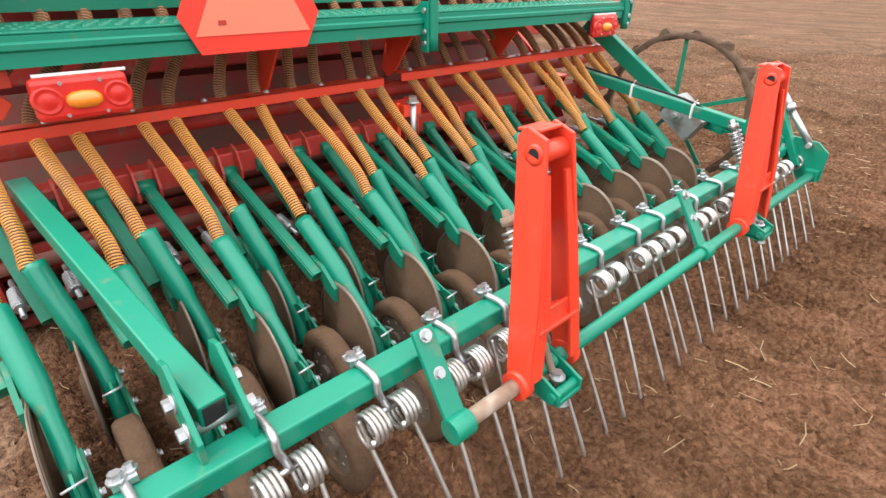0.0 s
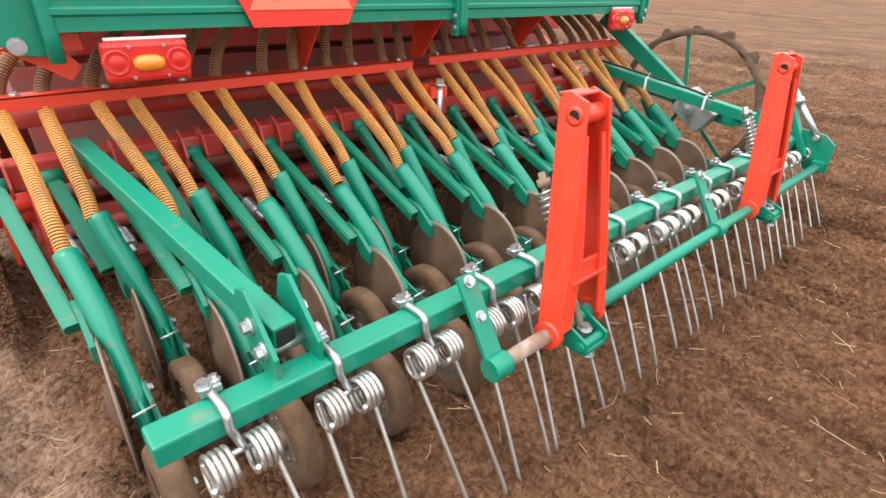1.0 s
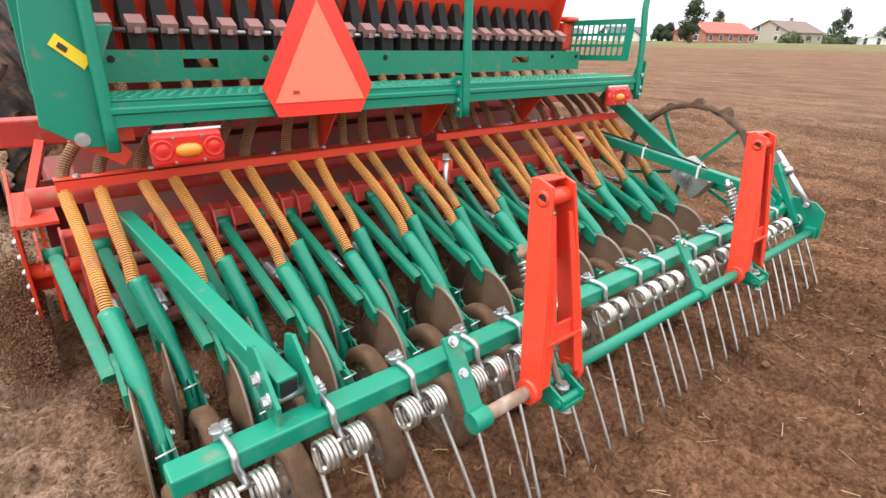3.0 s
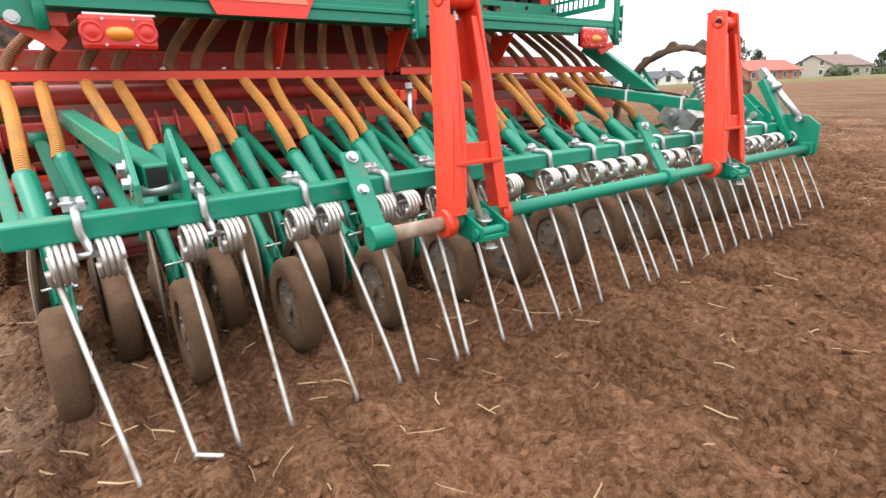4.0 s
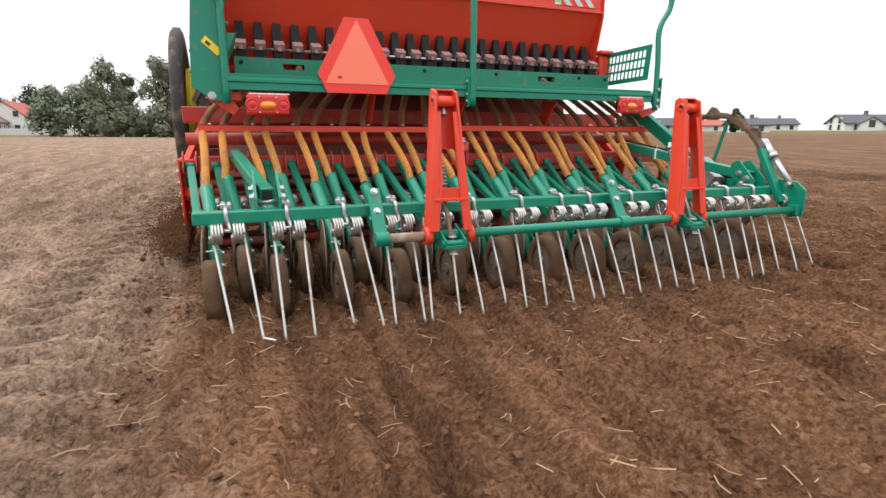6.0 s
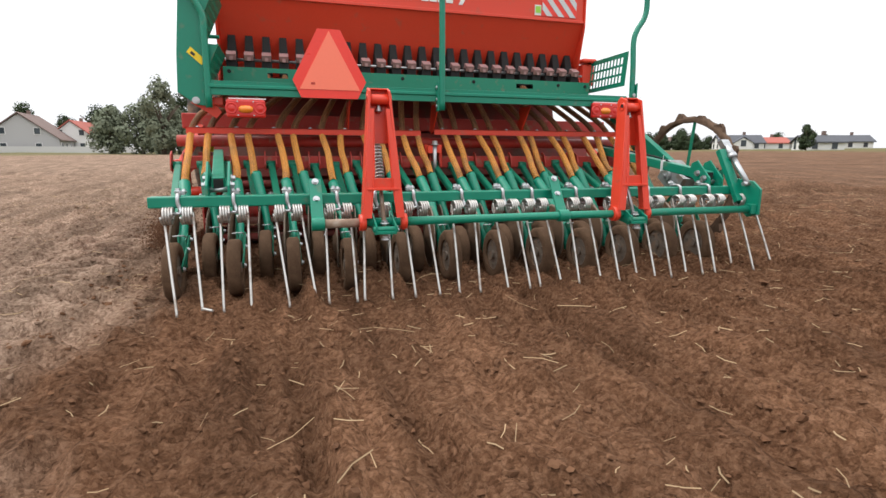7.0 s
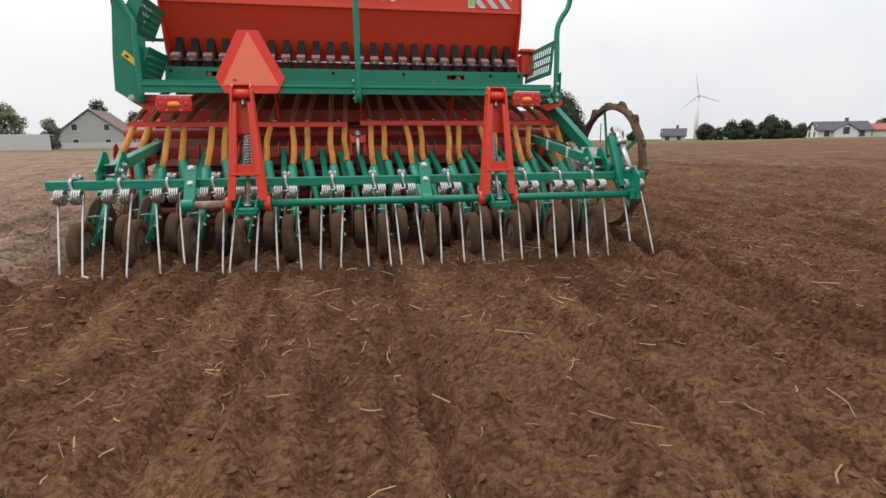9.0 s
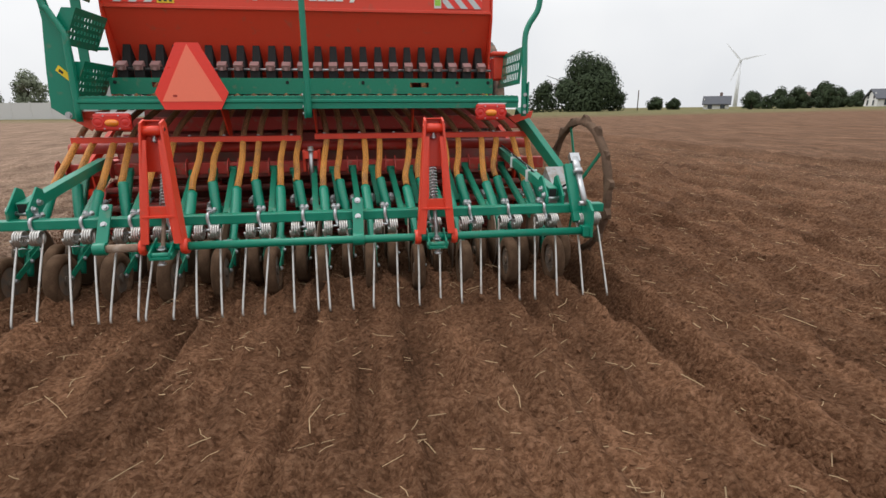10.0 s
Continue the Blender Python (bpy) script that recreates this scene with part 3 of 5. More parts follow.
    for k in range(24):
        rank, dy = k % 2, 0.235 * (k % 2)
        x = ROWS_X[k // 2] + 0.125 * rank
        lift = rng.uniform(-0.008, 0.012)
        arm = part("coulter_arm", meshes[rank]["coulter_arm"], None, drill, at=pose(x, 0, lift))
        for name in ("seed_tube", "wheel_link", "down_spring", "scraper"):
            part(name, meshes[rank][name], None, arm)
        for bx, by, bz in ((0.041, 0.45, 0.165), (0.041, 0.36, 0.13), (0.041, 0.215, 0.068), (-0.024, 0.56, 0.275)):
            bolt(arm, (bx, by + dy, bz), (1 if bx > 0 else -1, 0, 0), 0.008, 0.01)
        d = part("disc", disc_me, None, drill, "soil-stained steel disc", at=pose(x - 0.022, 0.5 + dy, 0.118 + lift, 0, 0, -4))
        part("cutting_edge", rim_me, None, d)
        SPIN.append((d, (x - 0.022, 0.5 + dy, 0.118 + lift), 0.172, -4))
        w = part("press_wheel", wheel_me, None, drill, "rubber press wheel caked with brown soil", at=pose(x + 0.005, 0.2 + dy, 0.063 + lift))
        part("hub", hub_me, None, w)
        SPIN.append((w, (x + 0.005, 0.2 + dy, 0.063 + lift), 0.13, 0))


RAIL_X = [-1.488, -1.392, -1.271, -1.176, -1.007, -0.915, -0.747, -0.631, -0.491, -0.39, -0.23, -0.133, 0.044, 0.136, 0.29, 0.393, 0.594, 0.675, 0.83, 0.931, 1.095, 1.203, 1.318, 1.419]


def build_hoses():
    rng = random.Random(11)
    for k in range(24):
        rank = k % 2
        x0, xr, xu = ROWS_X[k // 2] + 0.085 * rank - 0.01, RAIL_X[k], -1.262 + 0.1047 * k
        dy = 0.082 * rank
        ctrl = [(x0, 0.735 + dy, 0.425 + 0.03 * rank), (x0 + rng.uniform(-0.006, 0.006), 0.80 + dy, 0.485 + 0.025 * rank), (xr * 0.55 + x0 * 0.45 + rng.uniform(-0.012, 0.012), 0.95 + 0.45 * dy, 0.58 + 0.012 * rank),
                (xr, 1.135, 0.70), (xr * 0.8 + xu * 0.2, 1.185, 0.79), (xr * 0.35 + xu * 0.65, 1.228, 0.885), (xu, 1.258, 0.955), (xu, 1.31, 1.01), (xu, 1.40, 1.06)]
        line = smooth_path(ctrl, 30)
        # Walk along the curve in half-pitches, so that each rib stands proud.
        path, want, gone = [line[0]], 0.0021, 0.0
        for a, b in zip(line, line[1:]):
            step = (b - a).length
            while gone + step >= want:
                path.append(a + (b - a) * ((want - gone) / step))
                want += 0.0021
            gone += step
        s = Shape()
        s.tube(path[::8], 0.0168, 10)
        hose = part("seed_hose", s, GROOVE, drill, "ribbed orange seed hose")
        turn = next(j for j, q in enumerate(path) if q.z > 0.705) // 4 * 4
        for some, mat, label in ((path[:turn + 1], HOSE, "orange spiral ribs"), (path[turn:], HOSE_DUSTY_SHADED, "dusty brownish spiral ribs with platform shade in their colour")):
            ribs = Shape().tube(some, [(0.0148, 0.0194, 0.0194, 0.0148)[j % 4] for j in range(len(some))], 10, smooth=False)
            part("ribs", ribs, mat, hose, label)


def build_tines():
    beam = Shape().box((0.0, 0.03, 0.387), (3.0, 0.06, 0.044))
    part("tine_beam", beam, GREEN, drill, "long green square tine beam", bevel=0.005)
    pipe = Shape().tube([(-0.68, -0.115, 0.297), (1.33, -0.115, 0.297)], 0.0185, 18)
    part("pivot_pipe", pipe, GREEN, drill, "round green pivot pipe")
    stub = Shape().tube([(-0.885, -0.115, 0.297), (-0.68, -0.115, 0.297)], 0.0182, 18)
    part("pipe_end", stub, BARE, drill, "bare pipe end covered with dried dust")
    clamp = Shape()
    clamp.tube(smooth_path([(0.012, -0.022, 0.343), (0.006, -0.008, 0.365), (0, -0.007, 0.385), (0, -0.004, 0.408), (0, 0.012, 0.416), (0, 0.04, 0.416), (-0.004, 0.066, 0.416)], 4), 0.0078, 9)
    clamp.box((0, 0.07, 0.418), (0.036, 0.03, 0.012)).bolt((-0.008, 0.066, 0.424), (0, 0.2, 1), 0.010, 0.014).bolt((0.012, 0.074, 0.422), (0, 0.4, 1), 0.008, 0.012)
    clamp.tube([(-0.04, -0.022, 0.345), (0.04, -0.022, 0.345)], 0.006, 8)
    clamp_me = clamp.mesh("clamp", STEEL)
    for k, x in enumerate(CLAMPS):
        c = part("clamp", clamp_me, None, drill, at=pose(x, 0, 0))
        for side in (-1, 1):
            cx = side * 0.035
            s = Shape()
            s.coil((cx, -0.034, 0.338), (1, 0, 0), 0.0315, 0.0046, 4, 0.04, 8, 18)
            bx, tip = cx + side * 0.017, TIPS[2 * k + (side > 0)] - x
            back = -0.185 if k else -0.2
            top, foot = Vector((bx, -0.014, 0.35)), Vector((tip, back, 0.012))
            leg = [top, top.lerp(foot, 0.08), top.lerp(foot, 0.5) + Vector((0, -0.004, 0)), foot, (tip + 0.002, back - 0.01, -0.02)]
            if (k, side) in HOOKED:
                leg[-1:] = [(tip + 0.003, back - 0.008, 0.006), (tip + 0.04, back - 0.035, 0.002)]
            s.tube(smooth_path(leg, 4), 0.0052, 8)
            part("spring_tine", s, WORN, c, "galvanised spring tine polished by soil")
    # Link plates from the beam down to the pivot pipe.
    for x in (-0.862, 0.25):
        s = Shape()
        s.bar((x, 0.002, 0.472), (x, -0.118, 0.285), 0.05, 0.012)
        s.tube([(x - 0.026, -0.115, 0.297), (x + 0.026, -0.115, 0.297)], 0.028, 16)
        plate = part("link_plate", s, GREEN, drill, bevel=0.002)
        bolt(plate, (x, -0.012, 0.462), (0, -1, 0.6), 0.01)
        bolt(plate, (x, -0.052, 0.392), (0, -1, 0.6), 0.01)
    end = Shape().plate([(0.02, 0.45), (-0.10, 0.44), (-0.15, 0.40), (-0.15, 0.27), (-0.08, 0.25), (0.02, 0.33)], 0.014, at=1.375)
    end.box((1.36, -0.115, 0.297), (0.05, 0.05, 0.05))
    end.bar((1.335, 0.10, 0.60), (1.345, -0.05, 0.33), 0.05, 0.03)
    part("end_plate", end, GREEN, drill, "green end plate of the tine frame", bevel=0.002)
    post = Shape().tube([(1.37, 0.055, 0.57), (1.365, -0.075, 0.42)], 0.0145, 16).tube([(1.37, 0.11, 0.633), (1.37, 0.045, 0.558)], 0.02, 16).tube([(1.37, 0.062, 0.578), (1.37, 0.045, 0.558)], 0.0245, 16)
    post.box((1.37, 0.112, 0.63), (0.05, 0.05, 0.03), Matrix.Rotation(0.86, 3, "X")).tube([(1.335, -0.07, 0.425), (1.395, -0.07, 0.425)], 0.012, 8)
    part("adjuster_tube", post, STEEL, drill, "galvanised telescopic adjuster tube")


def build_arms():
    """Two red brackets over the pivot pipe, with spring and tension rod."""
    for x in (-0.597, 0.612):
        # Web on the front side; the leaning flanges stand off it to the rear, each with a narrow lip.
        w = [(x - 0.036, -0.037, 0.835), (x + 0.036, -0.037, 0.835), (x + 0.053, -0.056, 0.62), (x - 0.053, -0.056, 0.62)]
        s = Shape().add([Vector(p) for p in w] + [Vector(p) + Vector((0, 0.008, 0)) for p in w], [(0, 1, 2, 3), (7, 6, 5, 4), (0, 4, 5, 1), (1, 5, 6, 2), (2, 6, 7, 3), (3, 7, 4, 0)])
        bracket = part("lift_bracket", s, RED, drill, "tall red bracket over the pivot pipe", bevel=0.002)
        for side in (-1, 1):
            a, b = Vector((x + side * 0.04, -0.055, 0.845)), Vector((x + side * 0.086, -0.115, 0.268))
            q = [a + Vector((0, -0.038, -0.016)), a + Vector((0, 0.008, 0.0)), a + Vector((0, 0.03, -0.02)), b + Vector((0, 0.03, 0.004)), b + Vector((0, -0.012, -0.006)), b + Vector((0, -0.034, 0.02)), Vector((x + side * 0.0665, -0.134, 0.5))]
            t = Vector((side * 0.005, 0, 0))
            n = len(q)
            fl = Shape().add([p - t for p in q] + [p + t for p in q], [tuple(range(n))[::-1], tuple(range(n, 2 * n))] + [(j, (j + 1) % n, n + (j + 1) % n, n + j) for j in range(n)])
            flange = part("flange", fl, RED, bracket, bevel=0.002)
            e = [q[0] + Vector((0, 0, -0.07)), q[6], q[5] + Vector((0, 0, 0.03))]
            inner = [p + Vector((-side * k, 0, 0)) for p, k in zip(e, (0.016, 0.034, 0.034))]
            ring = [e[0], e[1], e[2], inner[2], inner[1], inner[0]]
            m = len(ring)
            lip = Shape().add([p + Vector((0, -0.003, 0)) for p in ring] + [p + Vector((0, 0.004, 0)) for p in ring], [tuple(range(m)), tuple(range(m, 2 * m))[::-1]] + [(j, m + j, m + (j + 1) % m, (j + 1) % m) for j in range(m)])
            part("lip", lip, RED, flange)
            part("collar", Shape().tube([(x + side * 0.086 - 0.014, -0.115, 0.297), (x + side * 0.086 + 0.014, -0.115, 0.297)], 0.034, 18), RED, bracket)
        part("cross_plate", Shape().box((x, -0.115, 0.435), (0.136, 0.06, 0.01)), RED, bracket, bevel=0.002)
        part("stop_plate", Shape().box((x, -0.13, 0.455), (0.134, 0.008, 0.05)), RED, bracket, bevel=0.002)
        part("cap_plate", Shape().box((x, -0.043, 0.836), (0.07, 0.055, 0.006), Matrix.Rotation(-0.1, 3, "X")), RED, bracket, bevel=0.002)
        t = Shape()
        t.lathe((x, -0.07, 0.797), (1, 0, 0), [(-0.05, 0.013), (-0.05, 0.021), (0.05, 0.021), (0.05, 0.013), (-0.05, 0.013)], 18)
        part("pin_tube", t, RED, bracket)
        # Solid black plug stands in for the shade inside the open pin tube.
        part("bore_shade_plug", Shape().tube([(x - 0.0485, -0.07, 0.797), (x + 0.0485, -0.07, 0.797)], 0.0128, 14), BLACK, bracket)
        r = Shape().tube([(x, 0.03, 0.64), (x, -0.061, 0.46), (x, -0.175, 0.235)], 0.009, 10).tube([(x, 0.014, 0.61), (x, 0.022, 0.626)], 0.017, 10)
        for c, big in (((x, -0.156, 0.295), 0.013), ((x, -0.175, 0.232), 0.013), ((x, -0.062, 0.462), 0.013), ((x, -0.06, 0.752), 0.01)):
            bolt(bracket, c, (0, 0, 1), big, 0.014)
        part("stop_bolt", Shape().tube([(x, -0.06, 0.79), (x, -0.062, 0.745)], 0.006, 8), STEEL, bracket)
        part("tension_rod", r, BARE if x < 0 else STEEL, bracket, "threaded rod with nuts")
        c = Shape().coil((x, -0.023, 0.536), (0, 0.45, 0.89), 0.019, 0.004, 10, 0.15, 6, 12)
        part("coil_spring", c, STEEL, bracket, "galvanised coil spring")
        e = Shape()
        for side in (-1, 1):
            e.plate([(-0.09, 0.335), (-0.09, 0.262), (-0.17, 0.25), (-0.195, 0.262), (-0.195, 0.29)], 0.008, at=x + side * 0.04)
        e.box((x, -0.165, 0.262), (0.088, 0.06, 0.012)).tube([(x - 0.05, -0.178, 0.275), (x + 0.05, -0.178, 0.275)], 0.012, 10)
        part("rod_eye", e, GREEN, bracket, "green clevis for the rod", bevel=0.0015)


def build_frame():
    for x0, x1, z in ((-1.51, -0.12, 0.69), (-0.03, 1.47, 0.70)):
        s = Shape().box(((x0 + x1) / 2, 1.125, z + 0.028), (x1 - x0, 0.06, 0.006)).box(((x0 + x1) / 2, 1.098, z + 0.013), (x1 - x0, 0.006, 0.036))
        rail = part("hose_rail", s, RED, drill, "red angle rail holding the hoses", bevel=0.0015)
        for k in range(7):
            bolt(rail, (x0 + 0.06 + (x1 - x0 - 0.12) * k / 6, 1.118, z + 0.032), (0, 0, 1), 0.008, 0.008)
    part("cross_tube", Shape().tube([(-1.58, 1.22, 0.645), (1.46, 1.22, 0.645)], 0.034, 18), RED_DUSTY, drill, "round red cross tube")
    part("coulter_beam", Shape().box((0, 1.10, 0.52), (3.06, 0.075, 0.075)), RED_DUSTY, drill, "square red beam carrying the coulter arms", bevel=0.006)
    part("main_beam", Shape().box((0.0, 1.72, 0.785), (3.24, 0.11, 0.1)), RED_DUSTY, drill, "square red main beam", bevel=0.008)
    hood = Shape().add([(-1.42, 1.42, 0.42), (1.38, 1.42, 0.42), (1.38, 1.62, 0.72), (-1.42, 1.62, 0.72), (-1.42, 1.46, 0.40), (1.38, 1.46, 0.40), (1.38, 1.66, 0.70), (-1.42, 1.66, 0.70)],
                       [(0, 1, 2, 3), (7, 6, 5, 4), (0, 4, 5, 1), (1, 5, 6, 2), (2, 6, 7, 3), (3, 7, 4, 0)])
    part("harrow_hood", hood, RED_DIRTY_SHADED, drill, "sloping dusty red hood, darkened for shade", bevel=0.004)
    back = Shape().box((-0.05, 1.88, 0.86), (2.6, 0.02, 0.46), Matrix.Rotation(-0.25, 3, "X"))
    part("hopper_apron", back, RED_DIRTY_SHADED, drill, "dusty red panel below the hopper, darkened for shade")
    hook = Shape()
    for side in (-1, 1):
        hook.plate([(1.095, 0.56), (1.07, 0.585), (1.035, 0.565), (1.012, 0.51), (1.02, 0.475), (1.06, 0.47)], 0.007, at=side * 0.031)
    hook.tube([(-0.04, 1.06, 0.5), (0.04, 1.06, 0.5)], 0.01, 8)
    hook_me = hook.mesh("arm_hook", RED_DUSTY)
    for k in range(12):
        part("arm_hook", hook_me, None, drill, at=pose(ROWS_X[k] - 0.09, 0, 0))
    # Packer roller of tubes between two flanges, and the red side plates.
    s = Shape().tube([(-1.5, 0, 0), (1.5, 0, 0)], 0.05, 14)
    roller = part("packer_roller", s, RED_DUSTY, drill, "red tube packer roller, soiled", at=pose(0, 1.5, 0.19))
    for k in range(9):
        q = 2 * math.pi * k / 9
        part("bar", Shape().tube([(-1.48, 0.2 * math.cos(q), 0.2 * math.sin(q)), (1.46, 0.2 * math.cos(q), 0.2 * math.sin(q))], 0.022, 10), RED_DIRTY_SHADED, roller)
    for x in (-1.48, -0.75, 0, 0.75, 1.46):
        part("flange", Shape().lathe((x, 0, 0), (1, 0, 0), [(-0.005, 0.05), (-0.005, 0.21), (0.005, 0.21), (0.005, 0.05), (-0.005, 0.05)], 30, False), RED_DUSTY, roller)
    SPIN.append((roller, (0, 1.5, 0.19), 0.22, 0))
    for x, side in ((-1.64, -1), (1.5, 1)):
        s = Shape().plate([(1.36, 0.53), (1.40, 0.20), (1.48, 0.06), (1.58, 0.10), (1.62, 0.40), (2.3, 0.46), (2.3, 0.54)], 0.012, at=x)
        sp = part("side_plate", s, RED, drill, "red side plate with bolt heads", bevel=0.002)
        part("rib_plate", Shape().plate([(1.40, 0.52), (1.45, 0.10), (1.50, 0.10), (1.50, 0.52)], 0.012, at=x - 0.07 * side), RED, sp)
        part("top_plate", Shape().box((x - 0.066 * side, 1.6, 0.522), (0.12, 0.5, 0.012)), RED, sp)
        part("stay", Shape().bar((x - 0.03 * side, 1.45, 0.50), (x - 0.14 * side, 1.68, 0.74), 0.03, 0.06), RED, sp)
        for k in range(6):
            bolt(sp, (x + 0.007 * side, 1.40 + 0.02 * k, 0.46 - 0.065 * k), (side, 0, 0), 0.009, 0.01)
        for y, z in ((1.43, 0.33), (1.52, 0.25)):
            part("side_tube", Shape().tube([(x + 0.006 * side, y, z), (x - 0.25 * side, y, z)], 0.03, 14), RED, sp)
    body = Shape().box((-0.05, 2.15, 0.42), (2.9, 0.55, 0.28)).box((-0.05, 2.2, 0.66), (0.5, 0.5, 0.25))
    part("power_harrow", body, RED_DIRTY_SHADED, drill, "red power harrow body", bevel=0.015)
    # Added plate: keeps light from the front out of the space beneath.
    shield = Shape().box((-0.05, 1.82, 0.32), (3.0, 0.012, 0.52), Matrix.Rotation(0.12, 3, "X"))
    part("light_shield", shield, RED_DIRTY_SHADED, drill, "added soil-stained plate that blocks light under the drill")
    comb = Shape()
    for k in range(26):
        comb.bar((-1.42 + 0.112 * k, 2.1, 0.3), (-1.42 + 0.112 * k, 2.08, -0.02), 0.03, 0.012)
    part("harrow_blades", comb, BARE, drill)
    # Carrier arms of the tine beam with their forked ends.
    for x0, x1, z0, z1, label in ((-1.345, -1.245, 0.57, 0.455, "green carrier arm with a dusty top"), (1.24, 1.247, 0.60, 0.46, "green carrier arm with white cable ties")):
        s = Shape().bar((x0, 1.10, z0), (x1, 0.07, z1), 0.05, 0.052)
        arm = part("carrier_arm", s, GREEN, drill, label, bevel=0.004)
        along = Vector((x0 - x1, 1.03, z0 - z1)).normalized()
        mouth = Vector((x1, 0.07, z1))
        # The bar is solid; a black inset paints the shade of a hollow end.
        part("mouth_shade_inset", Shape().bar(mouth - along * 0.002, mouth + along * 0.02, 0.038, 0.04), BLACK, arm, "black inset for the shade in the square tube's open end")
        for side in (-1, 1):
            p = Shape().plate([(0.16, 0.53), (0.12, 0.545), (0.02, 0.45), (0.02, 0.395), (0.08, 0.395), (0.18, 0.47)], 0.01, at=x1 + side * 0.042)
            part("fork_plate", p, GREEN, arm, bevel=0.002)
        for side in (-1, 1):
            bolt(arm, (x1 + side * 0.047, 0.06, 0.45), (side, 0, 0), 0.012, 0.016)
            bolt(arm, (x1 + side * 0.047, 0.11, 0.475), (side, 0, 0), 0.012, 0.016)
        part("pin", Shape().tube([(x1 - 0.05, 0.08, 0.43), (x1 + 0.05, 0.08, 0.43)], 0.012, 8), STEEL, arm)
        if x0 > 0:
            for y in (0.75, 0.42):
                z = z1 + (z0 - z1) * (y - 0.07) / 1.03
                w = Shape().box((x0, y, z + 0.001), (0.066, 0.008, 0.067)).tube([(x0 - 0.02, y, z + 0.036), (x0 - 0.035, y - 0.02, z + 0.06)], 0.002, 5)
                part("cable_tie", w, WHITE, arm)
            c = Shape().tube(smooth_path([(x0, 1.1, z0 + 0.036), (x0, 0.75, z0 - 0.01), (x0, 0.42, z0 - 0.06), (x0 + 0.05, 0.25, 0.44), (1.35, 0.12, 0.50)], 5), 0.006, 7)
            part("cable", c, BLACK, arm)
    # Upright screw in the middle of the frame.
    s = Shape().tube([(-0.053, 1.0, 0.38), (-0.053, 1.0, 0.64)], 0.014, 10).bolt((-0.053, 1.0, 0.63), (0, 0, 1), 0.018, 0.025)
    part("depth_screw", s, STEEL, drill)
    s = Shape().box((-0.053, 1.05, 0.60), (0.09, 0.1, 0.05)).box((-0.10, 1.07, 0.56), (0.02, 0.08, 0.14)).box((-0.005, 1.07, 0.56), (0.02, 0.08, 0.14))
    part("screw_bracket", s, RED, drill, bevel=0.004)


def build_hopper():
    x0, x1 = -1.335, 1.215
    prof = [(1.40, 1.735), (1.40, 1.53), (1.56, 1.22), (1.60, 1.08), (2.05, 1.08), (2.25, 1.5), (2.25, 1.74)]
    s = Shape().plate(prof, x1 - x0, at=(x0 + x1) / 2)
    hop = part("hopper", s, RED, drill, "long red seed hopper", bevel=0.008)
    lid = Shape().tube([(x0 - 0.02, 1.395, 1.755), (x1 + 0.07, 1.395, 1.755)], 0.024, 14).add(
        [(x0, 1.39, 1.755), (x1 + 0.03, 1.39, 1.755), (x1 + 0.03, 1.82, 1.83), (x0, 1.82, 1.83), (x0, 2.28, 1.76), (x1 + 0.03, 2.28, 1.76), (x0, 1.39, 1.725), (x1 + 0.03, 1.39, 1.725), (x0, 2.28, 1.725), (x1 + 0.03, 2.28, 1.725)],
        [(0, 1, 2, 3), (3, 2, 5, 4), (6, 0, 3, 4, 8), (1, 7, 9, 5, 2), (6, 8, 9, 7), (0, 6, 7, 1), (4, 5, 9, 8)])
    part("lid", lid, RED, hop, "red folded lid with a rolled edge")
    seam = Shape().box(((x0 + x1) / 2, 1.396, 1.535), (x1 - x0 + 0.01, 0.012, 0.02))
    part("seam", seam, RED, hop, bevel=0.003)
    for x in (x0 - 0.004, x1 + 0.004):
        ends = Shape().plate([(1.385, 1.72), (1.385, 1.5), (1.46, 1.2), (1.36, 0.98), (1.42, 0.98), (1.62, 1.06), (2.0, 1.1), (2.25, 1.72)], 0.012, at=x)
        part("end_panel", ends, RED, hop, bevel=0.002)
    # Hazard panels with slanting silver stripes.
    for a, b, sign in ((-1.283, -1.005, 1), (0.865, 1.150, -1)):
        z0, z1 = 1.56, 1.69
        board = part("hazard_panel", Shape().box(((a + b) / 2, 1.396, (z0 + z1) / 2), (b - a, 0.004, z1 - z0)), BORDER, hop, "red and silver striped hazard panel")
        st = Shape()
        n, w, h = 3, (b - a) / 3.0, z1 - z0
        for k in range(-1, n + 1):
            xa = a + k * w + w * 0.2
            lo, hi = xa, xa + w * 0.5
            d = h * 0.9
            poly = [(lo, z0), (hi, z0), (hi + d, z1), (lo + d, z1)] if sign > 0 else [(lo + d, z0), (hi + d, z0), (hi, z1), (lo, z1)]
            clipped = []
            for (ax, az), (bx, bz) in zip(poly, poly[1:] + poly[:1]):
                clipped.append((ax, az))
            # keep the stripe inside the panel
            for edge, keep in ((a + 0.004, 1), (b - 0.004, -1)):
                out = []
                for (ax, az), (bx, bz) in zip(clipped, clipped[1:] + clipped[:1]):
                    ia, ib = (ax - edge) * keep >= 0, (bx - edge) * keep >= 0
                    if ia:
                        out.append((ax, az))
                    if ia != ib:
                        q = (edge - ax) / (bx - ax)
                        out.append((edge, az + (bz - az) * q))
                clipped = out
                if not clipped:
                    break
            if len(clipped) >= 3:
                st.plate(clipped, 0.002, "y", 1.3925)
        part("stripes", st, SILVER, board)
    ys = part("warning_sticker", Shape().box((-0.945, 1.396, 1.60), (0.105, 0.004, 0.085)), YELLOW, hop, "yellow safety sticker")
    pr = Shape()
